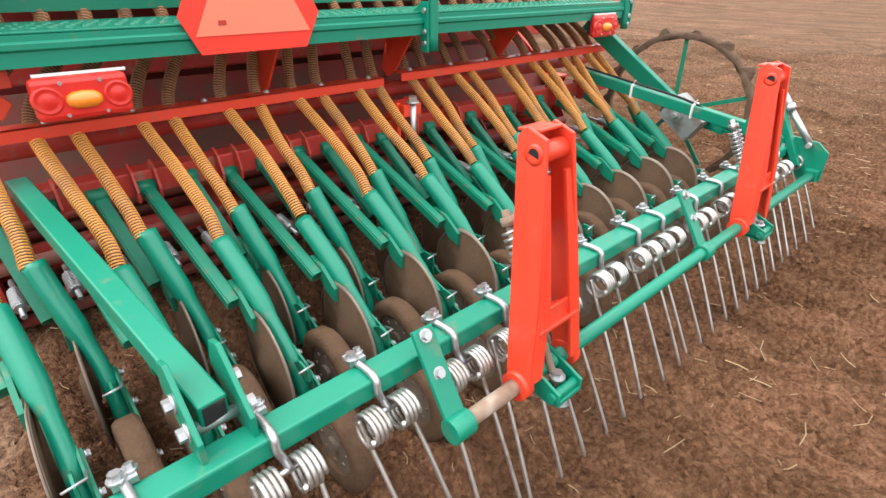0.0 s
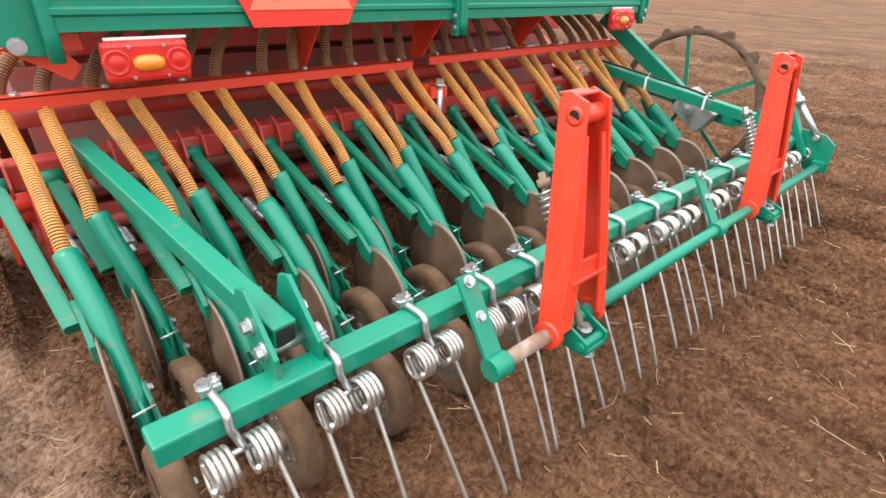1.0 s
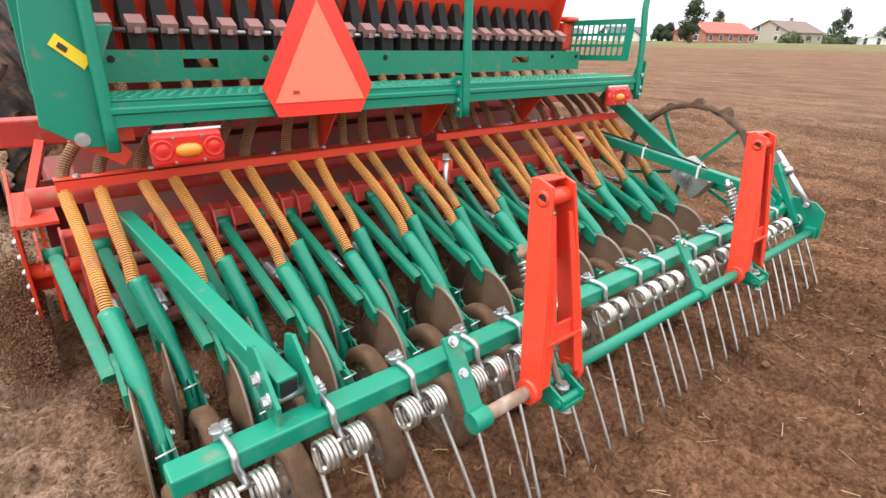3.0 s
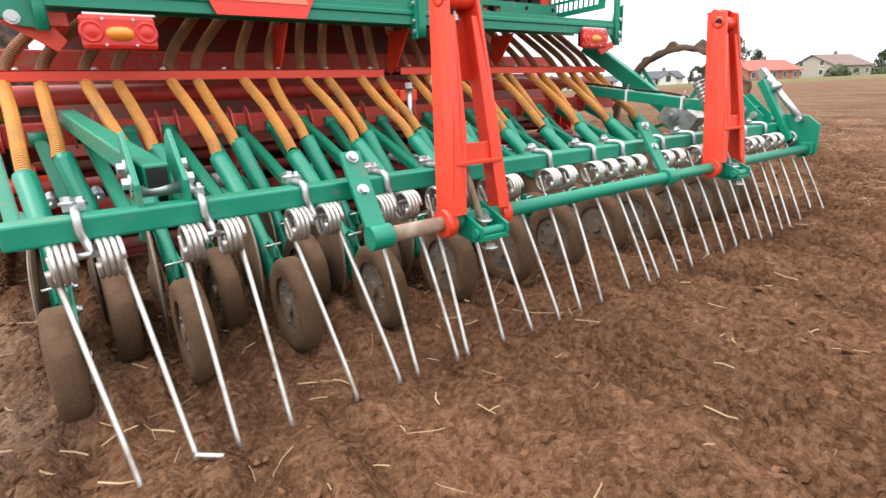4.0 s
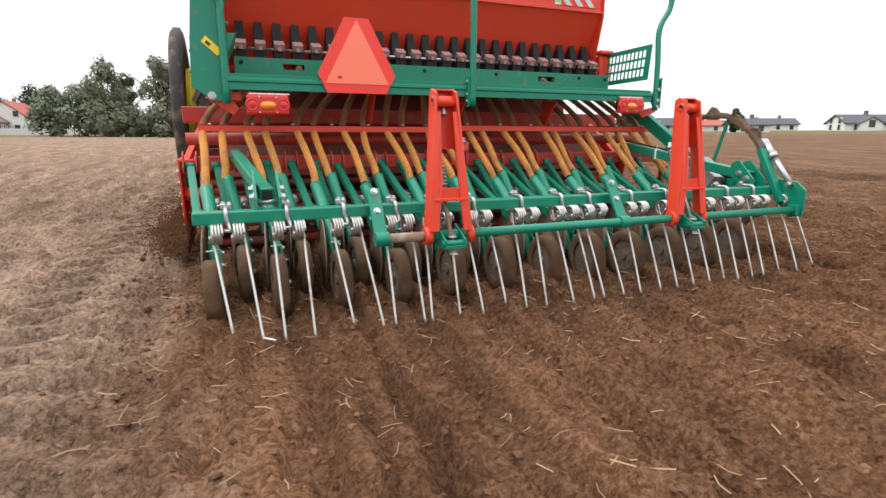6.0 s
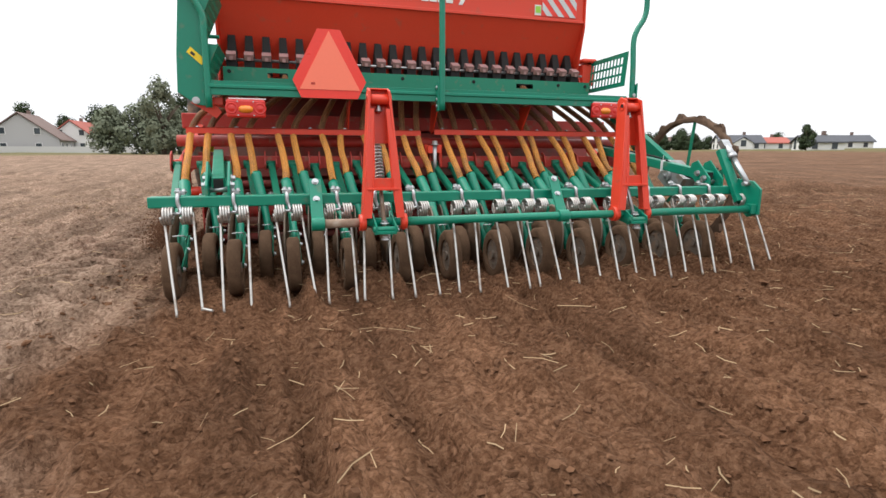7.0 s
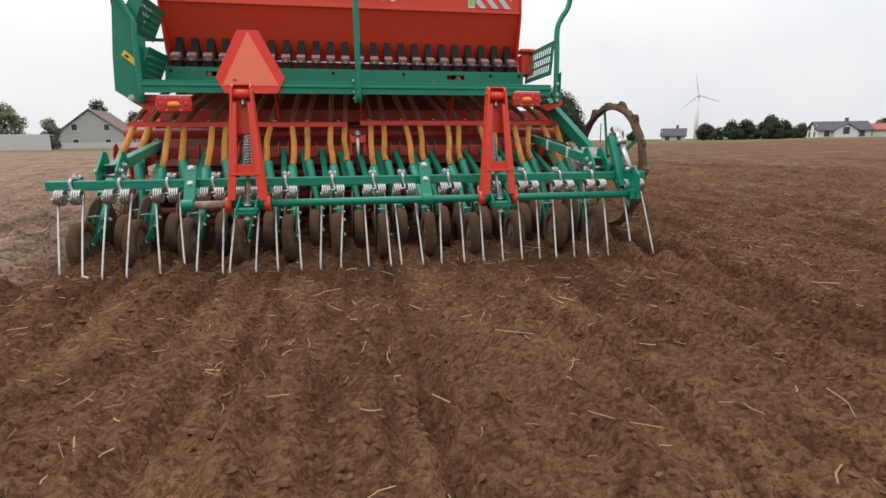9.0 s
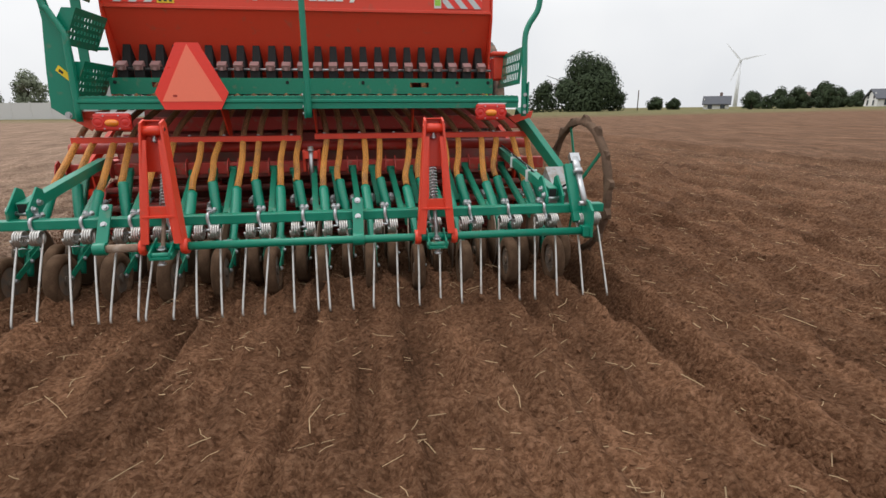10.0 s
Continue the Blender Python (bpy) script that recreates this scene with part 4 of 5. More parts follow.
    for k in range(3):
        pr.box((-0.977 + 0.032 * k, 1.3925, 1.578), (0.018, 0.002, 0.024)).box((-0.977 + 0.032 * k, 1.3925, 1.618), (0.02, 0.002, 0.016))
    part("print", pr, INK, ys)
    ls = part("round_sticker", Shape().box((0.835, 1.396, 1.595), (0.05, 0.004, 0.07)), WHITE, hop)
    part("print", Shape().box((0.835, 1.3925, 1.598), (0.04, 0.002, 0.045)), LIME, ls, "lime green sticker")
    # The maker's mark as plain white shapes.
    mk = Shape()
    x = -0.40
    mk.plate([(x, 1.585), (x + 0.03, 1.585), (x + 0.055, 1.635), (x + 0.025, 1.635)], 0.003, "y", 1.397)
    for k in range(9):
        w = 0.05
        xa = x + 0.075 + 0.058 * k
        if k == 4:
            mk.box((xa + 0.022, 1.397, 1.61), (0.028, 0.003, 0.012))
        else:
            mk.plate([(xa, 1.59), (xa + w, 1.59), (xa + w, 1.632), (xa, 1.632)], 0.003, "y", 1.397)
    mk.plate([(x + 0.63, 1.585), (x + 0.66, 1.585), (x + 0.685, 1.635), (x + 0.655, 1.635)], 0.003, "y", 1.397)
    part("maker_mark", mk, WHITE, hop, "plain white bars")
    # Seed metering units along the foot of the hopper.
    unit = Shape().box((0, 1.43, 1.115), (0.062, 0.11, 0.10)).box((0, 1.47, 1.05), (0.045, 0.07, 0.07))
    unit.tube([(0, 1.40, 1.05), (0, 1.42, 0.99)], 0.024, 10)
    slot = Shape().add([(-0.03, 1.45, 1.16), (0.03, 1.45, 1.16), (0.022, 1.50, 1.315), (-0.022, 1.50, 1.315), (-0.03, 1.56, 1.18), (0.03, 1.56, 1.18), (0.022, 1.56, 1.30), (-0.022, 1.56, 1.30)],
                       [(0, 1, 2, 3), (7, 6, 5, 4), (0, 4, 5, 1), (1, 5, 6, 2), (2, 6, 7, 3), (3, 7, 4, 0)])
    cap = Shape().box((0, 1.385, 1.172), (0.056, 0.06, 0.036), Matrix.Rotation(0.5, 3, "X")).box((0, 1.36, 1.15), (0.02, 0.014, 0.02))
    u_me, s_me, c_me = unit.mesh("metering_unit", BLACK), slot.mesh("outlet", BLACK), cap.mesh("shutter", CAPS)
    for k in range(24):
        u = part("metering_unit", u_me, None, drill, at=pose(-1.262 + 0.1047 * k, 0, 0))
        part("outlet", s_me, None, u)
        part("shutter", c_me, None, u, "dusty pinkish shutter")
    part("metering_shaft", Shape().tube([(-1.3, 1.40, 1.15), (1.22, 1.40, 1.15)], 0.009, 8), STEEL, drill)
    part("side_drive", Shape().box((1.30, 1.5, 1.17), (0.10, 0.14, 0.16)).box((1.29, 1.46, 1.27), (0.12, 0.12, 0.03)), RED, drill, "red drive box", bevel=0.012)
    # Striped board behind the lid.
    bd = part("rear_board", Shape().box((0.44, 1.95, 1.94), (0.2, 0.012, 0.16)), BORDER, drill, "small striped board behind the lid")
    part("stripe", Shape().plate([(0.38, 1.90), (0.43, 1.90), (0.50, 2.0), (0.45, 2.0)], 0.004, "y", 1.94), SILVER, bd)


def build_platform():
    x0, x1 = -1.352, 1.295
    s = Shape().box(((x0 + x1) / 2, 1.065, 0.962), (x1 - x0, 0.27, 0.006))
    plat = part("loading_platform", s, GREEN, drill, "green sheet-metal loading platform with a folded lip", bevel=0.002)
    lip = Shape().plate([(0.93, 0.958), (0.921, 0.958), (0.921, 0.945), (0.913, 0.940), (0.913, 0.928), (0.921, 0.922), (0.921, 0.889), (0.955, 0.889), (0.955, 0.895), (0.929, 0.897)], x1 - x0, at=(x0 + x1) / 2)
    part("lip", lip, GREEN, plat, "folded green lip")
    part("rear_edge", Shape().box(((x0 + x1) / 2, 1.204, 0.94), (x1 - x0, 0.008, 0.05)), GREEN, plat)
    st = Shape()
    for i in range(int((x1 - x0) / 0.036)):
        for j in range(4):
            cx, cy = x0 + 0.03 + 0.036 * i + 0.018 * (j % 2), 0.985 + 0.045 * j
            st.lathe((cx, cy, 0.965), (0, 0, 1), [(0, 0.010), (0.004, 0.0075), (0.0045, 0.005), (0.0005, 0.0045)], 8)
    tagged(part("tread_studs", st, GREEN_DUSTY, plat), "raised punched tread holes", kind="stuff")
    # Green panel below the hopper, with two slots.
    p = Shape()
    zlo, zhi, slots = 0.985, 1.085, ((-1.05, -0.93), (0.62, 0.75))
    xs = [-1.305, slots[0][0], slots[0][1], slots[1][0], slots[1][1], 1.205]
    for k in range(5):
        a, b = xs[k], xs[k + 1]
        if k % 2 == 0:
            p.box(((a + b) / 2, 1.265, (zlo + zhi) / 2), (b - a, 0.006, zhi - zlo))
        else:
            p.box(((a + b) / 2, 1.265, zlo + 0.022), (b - a, 0.006, 0.044)).box(((a + b) / 2, 1.265, zhi - 0.0125), (b - a, 0.006, 0.025))
    p.box((-0.05, 1.28, zhi), (2.51, 0.03, 0.006))
    panel = part("lower_panel", p, GREEN_DUSTY, drill, "green panel with two slots, dusty")
    for x in (-1.27, -0.75, -0.2, 0.3, 0.95, 1.17):
        bolt(panel, (x, 1.262, 1.06), (0, -1, 0), 0.008, 0.008, BLACK)
    # Handrails.
    s = Shape().tube(smooth_path([(-0.037, 0.895, 0.835), (-0.037, 0.895, 1.2), (-0.037, 0.90, 1.7), (-0.03, 0.93, 1.79), (0.06, 0.95, 1.80), (0.7, 0.95, 1.79), (1.26, 0.95, 1.765), (1.355, 0.95, 1.745), (1.412, 0.95, 1.68), (1.425, 0.95, 1.56),
                                  (1.41, 0.95, 1.48), (1.36, 0.95, 1.40), (1.335, 0.945, 1.32), (1.333, 0.93, 1.15), (1.333, 0.92, 0.835)], 8), 0.0185, 12)
    hr = part("handrail", s, GREEN, drill, "bent green tube handrail")
    part("gusset", Shape().plate([(0.895, 0.83), (0.895, 1.0), (0.93, 1.0), (0.99, 0.955), (0.94, 0.885), (0.93, 0.83)], 0.01, at=-0.06), GREEN, hr, bevel=0.002)
    part("gusset", Shape().plate([(0.90, 0.85), (0.90, 1.05), (0.96, 1.02), (0.99, 0.90), (0.96, 0.85)], 0.01, at=1.355), GREEN, hr, bevel=0.002)
    for z in (0.86, 0.90, 0.97):
        bolt(hr, (-0.067, 0.91, z), (-1, 0, 0), 0.007, 0.006)
        bolt(hr, (1.333, 0.90, z), (0, -1, 0), 0.008, 0.006)
    # Folded ladder: two side plates, three perforated steps and a bent rail.
    s = Shape()
    s.plate([(-1.515, 0.90), (-1.505, 1.10), (-1.478, 1.38), (-1.49, 1.55), (-1.495, 2.1), (-1.45, 2.1), (-1.448, 1.52), (-1.42, 1.41), (-1.352, 1.30), (-1.345, 1.1), (-1.36, 0.83), (-1.42, 0.835)], 0.01, "y", 0.965)
    s.plate([(-1.50, 0.95), (-1.50, 2.1), (-1.44, 2.1), (-1.44, 0.95)], 0.01, "y", 1.36)
    s.tube([(-1.44, 1.36, 1.27), (-1.32, 1.36, 1.27)], 0.012, 8)
    lad = part("folded_ladder", s, GREEN, drill, "folded green access ladder", bevel=0.003)
    part("ladder_rail", Shape().tube(smooth_path([(-1.357, 0.93, 0.82), (-1.357, 0.93, 1.2), (-1.36, 0.93, 1.30), (-1.42, 0.93, 1.42), (-1.455, 0.93, 1.52), (-1.46, 0.93, 2.1)], 6), 0.018, 12), GREEN, lad)
    for z in (1.06, 1.35, 1.64):
        holes = {(i, j) for i in range(1, 20) for j in (2, 4, 6, 8) if (i + j // 2) % 2}
        tread = perforated(Vector((-1.385, 0.97, z - 0.1)), Vector((0, 0.385, 0)), Vector((0.092, 0, 0.2)), 21, 11, holes, Vector((-0.005, 0, 0.003)))
        step = part("step", tread, GREEN_DUSTY, lad, "perforated green step")
        for y in (0.974, 1.35):
            part("cheek", Shape().plate([(-1.387, z - 0.1), (-1.296, z + 0.098), (-1.37, z + 0.10), (-1.45, z - 0.03)], 0.006, "y", y), GREEN, step)
    st = part("warning_sticker", Shape().plate([(-1.453, 1.109), (-1.383, 1.045), (-1.362, 1.073), (-1.432, 1.137)], 0.003, "y", 0.957), YELLOW, lad, "yellow warning sticker")
    part("print", Shape().plate([(-1.436, 1.104), (-1.418, 1.088), (-1.41, 1.1), (-1.428, 1.116)], 0.002, "y", 0.954), INK, st)
    bolt(lad, (-1.425, 0.96, 0.858), (0, -1, 0), 0.014, 0.012)
    rb = Shape().plate([(-1.46, 0.85), (-1.36, 0.88), (-1.30, 0.80), (-1.33, 0.765), (-1.38, 0.80)], 0.012, "y", 1.0)
    rb.box((-1.34, 1.08, 0.86), (0.1, 0.2, 0.04))
    part("ladder_bracket", rb, RED, drill, "red ladder bracket", bevel=0.002)
    part("ladder_bracket", Shape().plate([(1.25, 0.83), (1.42, 0.87), (1.41, 0.83), (1.30, 0.79)], 0.012, "y", 1.0), RED, drill, bevel=0.002)
    # Perforated guard at the far end of the platform.
    slots = {(i, j) for i in range(3, 36) if i % 3 for j in range(2, 13) if j not in (5, 9)}
    guard = perforated(Vector((1.30, 1.50, 1.03)), Vector((0.02, -0.5, 0.012)), Vector((0.02, 0, 0.232)), 40, 15, slots, Vector((0.005, 0.002, 0)))
    part("end_guard", guard, GREEN, drill, "slotted green end guard")
    # Lamps.
    for xa, xb, z, y in ((-1.27, -1.064, 0.817, 0.893), (1.01, 1.205, 0.862, 0.89)):
        c, w = (xa + xb) / 2, xb - xa
        lamp = part("tail_lamp", Shape().box((c, y + 0.035, z), (w * 0.96, 0.03, 0.084)), BLACK, drill, "tail lamp with red and amber lens", bevel=0.012)
        part("red_lens", Shape().box((c, y + 0.012, z), (w, 0.036, 0.1)), LENS, lamp, bevel=0.013)
        part("amber_lens", Shape().lathe((c, y - 0.002, z - 0.004), (1, 0, 0), [(-w * 0.19, 0.0), (-w * 0.175, 0.012), (-w * 0.11, 0.02), (0, 0.022), (w * 0.11, 0.02), (w * 0.175, 0.012), (w * 0.19, 0.0)], 16), AMBER, lamp)
        for side in (-1, 1):
            ring = Shape().lathe((c + side * w * 0.36, y - 0.004, z), (0, -1, 0), [(-0.006, 0.034), (0.003, 0.032), (0.005, 0.027), (0.002, 0.024), (0.006, 0.016), (0.007, 0.0)], 20)
            part("round_reflector", ring, LENS, lamp)
            for up in (-1, 1):
                bolt(lamp, (c + side * w * 0.2, y - 0.006, z + up * 0.037), (0, -1, 0), 0.003, 0.003)
        part("number_strip", Shape().box((c + 0.01, y + 0.02, z + 0.054), (w * 0.95, 0.01, 0.006)), WHITE, lamp)
    # Slow vehicle triangle on the lip.
    tri = part("warning_triangle", Shape().plate([(-0.912, 0.982), (-0.767, 1.262), (-0.640, 1.262), (-0.498, 0.982), (-0.549, 0.886), (-0.867, 0.886)], 0.006, "y", 0.905), BORDER, drill, "slow vehicle triangle with a red border")
    part("inner_triangle", Shape().plate([(-0.875, 0.933), (-0.704, 1.253), (-0.535, 0.933)], 0.004, "y", 0.900), TRIANGLE, tri, "fluorescent orange inner triangle")
    part("small_mark", Shape().box((-0.80, 0.897, 0.965), (0.022, 0.002, 0.012)), RED_DUSTY, tri)
    for x in (-0.58, -0.02, 0.62):
        part("platform_bracket", Shape().plate([(1.02, 0.888), (1.19, 0.888), (1.24, 0.73), (1.20, 0.70), (1.15, 0.73)], 0.008, at=x), RED, drill, "red bracket under the platform")


def build_spike_wheel():
    """Spiked land wheel that drives the metering shaft, on its sloping arm."""
    s = Shape().bar((1.36, 1.16, 0.86), (1.56, 0.62, 0.42), 0.045, 0.085)
    arm = part("drive_arm", s, GREEN, drill, "sloping green drive arm", bevel=0.005)
    g = Shape().box((1.44, 0.54, 0.425), (0.12, 0.2, 0.14), Matrix.Rotation(0.6, 3, "X")).tube([(1.38, 0.56, 0.44), (1.36, 0.56, 0.44)], 0.034, 14).bolt((1.36, 0.56, 0.44), (-1, 0, 0), 0.014, 0.02)
    part("gearbox", g, GEARBOX, arm, "grey gearbox", bevel=0.008)
    k = Shape().bar((1.56, 0.62, 0.42), (1.46, 0.34, 0.40), 0.012, 0.07).bar((1.46, 0.34, 0.40), (1.36, 0.1, 0.47), 0.012, 0.05)
    part("stay", k, GREEN, arm)
    r = 0.41
    w = Shape().lathe((0, 0, 0), (1, 0, 0), [(-0.018, r - 0.024), (-0.024, r - 0.004), (-0.015, r + 0.01), (0.015, r + 0.01), (0.024, r - 0.004), (0.018, r - 0.024), (-0.018, r - 0.024)], 60)
    rng = random.Random(9)
    for j in range(15):
        q = 2 * math.pi * j / 15
        rad, tang = Vector((0, math.cos(q), math.sin(q))), Vector((0, -math.sin(q), math.cos(q)))
        h, b = 0.036 + rng.uniform(-0.012, 0.008), 0.045
        vs = [rad * r * 0.985 - tang * b + Vector((-0.02, 0, 0)), rad * r * 0.985 + tang * b + Vector((-0.02, 0, 0)), rad * (r + h) + tang * 0.012 + Vector((-0.013, 0, 0)), rad * (r + h) - tang * 0.012 + Vector((-0.013, 0, 0))]
        vs += [v + Vector((2 * abs(v.x), 0, 0)) for v in vs]
        w.add(vs, [(0, 1, 2, 3), (7, 6, 5, 4), (0, 4, 5, 1), (1, 5, 6, 2), (2, 6, 7, 3), (3, 7, 4, 0)])
    # Caked soil makes the rim lumpy.
    w.v = [tuple(Vector(p) * (1 + rng.uniform(-0.012, 0.014)) + Vector((rng.uniform(-0.004, 0.004), 0, 0))) for p in w.v]
    wheel = part("spiked_land_wheel", w, SPIKES, drill, "spiked iron land wheel caked with soil", at=pose(1.64, 0.70, 0.40))
    sp = Shape()
    for j in range(5):
        q = 2 * math.pi * j / 5 + 0.3
        sp.bar((0, 0.03 * math.cos(q), 0.03 * math.sin(q)), (0, (r - 0.01) * math.cos(q), (r - 0.01) * math.sin(q)), 0.006, 0.022, (1, 0, 0))
    sp.tube([(-0.06, 0, 0), (0.02, 0, 0)], 0.05, 16)
    part("spokes", sp, GREEN_DUSTY, wheel, "flat green spokes")
    SPIN.append((wheel, (1.64, 0.70, 0.40), 0.45, 3))


build_frame()
build_coulters()
build_hoses()
build_tines()
build_arms()
build_hopper()
build_platform()
build_spike_wheel()


# ---- the tractor ahead ----
tractor = tagged(new("tractor"), "tractor with large rear wheels drawing the seed drill", "tractor")


def build_tractor():
    cab = Shape().plate([(3.5, 1.3), (3.45, 2.55), (3.6, 2.75), (4.9, 2.75), (5.1, 1.3)], 0.84, at=-0.03)
    part("cab", cab, CABIN, tractor, "dark cab with glass", bevel=0.05)
    body = Shape().box((0, 4.9, 0.95), (0.8, 3.6, 0.7)).box((0, 6.3, 1.35), (0.8, 2.0, 0.6)).box((0, 4.0, 0.85), (1.9, 0.3, 0.3))
    part("body", body, GEARBOX, tractor, bevel=0.06)
    for side in (-1, 1):
        for y, r, w in ((4.0, 0.85, 0.2), (6.7, 0.62, 0.4)):
            x = side * (1.52 if r > 0.7 else 1.45)
            t = Shape().lathe((0, 0, 0), (1, 0, 0), [(-w * 0.35, r * 0.56), (-w / 2, r * 0.72), (-w * 0.47, r * 0.9), (-w * 0.36, r * 0.955), (w * 0.36, r * 0.955), (w * 0.47, r * 0.9), (w / 2, r * 0.72), (w * 0.35, r * 0.56), (-w * 0.35, r * 0.56)], 40)
            wheel = part("rear_wheel" if r > 0.7 else "front_wheel", t, RUBBER, tractor, "dusty lugged tractor tyre", at=pose(x, y, r - 0.03))
            for sd in (-1, 1):
                lug = Shape().bar((0.01 * sd, r * 0.975, 0), (w * 0.49 * sd, math.cos(0.22) * r * 0.93, math.sin(0.22) * r * 0.93), 0.05, 0.05, (0, 0, 1)).mesh("lug", RUBBER)
                for j in range(20):
                    part("lug", lug, None, wheel, at=pose(0, 0, 0, 18 * j + (9 if sd > 0 else 0)))
            if r > 0.7:
                q = Shape().lathe((side * 0.24, 0, 0), (1, 0, 0), [(-0.05, 0.46), (-0.05, 0.80), (-0.02, 0.84), (0.03, 0.84), (0.05, 0.80), (0.05, 0.46), (-0.05, 0.46)], 40)
                part("outer_tyre", q, RUBBER, wheel, "narrow outer dual tyre")
                part("spacer_ring", Shape().lathe((side * 0.15, 0, 0), (1, 0, 0), [(-0.05, 0.40), (-0.05, 0.47), (0.05, 0.47), (0.05, 0.40), (-0.05, 0.40)], 36), RIM, wheel, "yellow spacer ring")
            rim = Shape().lathe((0, 0, 0), (1, 0, 0), [(-w * 0.36, 0.0), (-w * 0.3, r * 0.3), (-w * 0.42, r * 0.5), (-w * 0.47, r * 0.575), (-w * 0.36, r * 0.585), (w * 0.36, r * 0.585), (w * 0.47, r * 0.575), (w * 0.42, r * 0.5), (w * 0.3, r * 0.3), (w * 0.36, 0.0)], 36)
            part("rim", rim, RIM, wheel, "yellow wheel rim")
            SPIN.append((wheel, (x, y, r - 0.03), r, 0))


build_tractor()


# ---- far surroundings ----
def leafy(rng, centres, count, size):
    """Crown of many small leaf clumps round several centres."""
    s = Shape()
    for _ in range(count):
        c, r = rng.choice(centres)
        d = Vector((rng.gauss(0, 1), rng.gauss(0, 1), rng.gauss(0, 1))).normalized()
        p = Vector(c) + d * r * rng.uniform(0.35, 1.0) ** 0.6
        z = size * rng.uniform(0.6, 1.5)
        u = Vector((rng.gauss(0, 1), rng.gauss(0, 1), rng.gauss(0, 1))).normalized()
        v = u.cross(d).normalized() if u.cross(d).length > 0.01 else Vector((1, 0, 0))
        u = v.cross(d)
        s.add([p - u * z, p + v * z * 0.7, p + u * z, p - v * z * 0.7 + d * z * 0.3], [(0, 1, 2), (0, 2, 3)])
    return s


def tree(x, y, height, width, seed, tone=0, label="leafy green tree at the edge of the field", slim=False):
    rng = random.Random(seed)
    ob = tagged(new("tree"), label, "tree", "trees round the field")
    ob.matrix_basis = pose(x, y, float(rise(x)))
    trunk = Shape().tube([(0, 0, -0.2), (rng.uniform(-0.2, 0.2), 0, height * 0.35), (rng.uniform(-0.4, 0.4), 0.1, height * 0.75)], [0.035 * height, 0.025 * height, 0.008 * height], 8)
    for k in range(5):
        q = rng.uniform(0, 6.28)
        z = height * rng.uniform(0.25, 0.5)
        trunk.tube([(0, 0, z), (math.cos(q) * width * 0.22, math.sin(q) * width * 0.22, z + height * 0.2), (math.cos(q) * width * 0.36, math.sin(q) * width * 0.36, z + height * 0.3)], [0.014 * height, 0.009 * height, 0.004 * height], 6)
    part("trunk", trunk, BARK, ob)
    centres = []
    for k in range(20):
        z = height * (0.12 + 0.76 * k / 19)
        span = width * 0.34 * math.sin(math.pi * min(1, 0.3 + 0.66 * k / 19)) ** 0.6
        q = rng.uniform(0, 6.28)
        centres.append(((math.cos(q) * span * rng.uniform(0.3, 1), math.sin(q) * span * rng.uniform(0.3, 1), z), width * rng.uniform(0.12, 0.22)))
    part("crown", leafy(rng, centres, 3400 if width < 15 else 15000, (0.018 if width < 15 else 0.01) * width + 0.06), LEAVES[tone], ob)
    return ob


def hedge(x0, y0, x1, y1, height, seed, tone=0):
    """A far belt of bushes whose plants cannot be told apart."""
    rng = random.Random(seed)
    n = max(4, int(math.hypot(x1 - x0, y1 - y0) / (height * 0.45)))
    centres = []
    for k in range(n):
        q = (k + rng.uniform(-0.3, 0.3)) / n
        h = height * rng.uniform(0.55, 1.0)
        for z in (0.25, 0.6):
            centres.append(((x0 + (x1 - x0) * q, y0 + (y1 - y0) * q + rng.uniform(-1, 1), h * z + float(rise(x0 + (x1 - x0) * q))), h * 0.42))
    return tagged(part("hedge", leafy(rng, centres, 160 * n, 0.09 * height), LEAVES[tone]), "dense green hedge and bushes beyond the field", "hedge", kind="stuff")


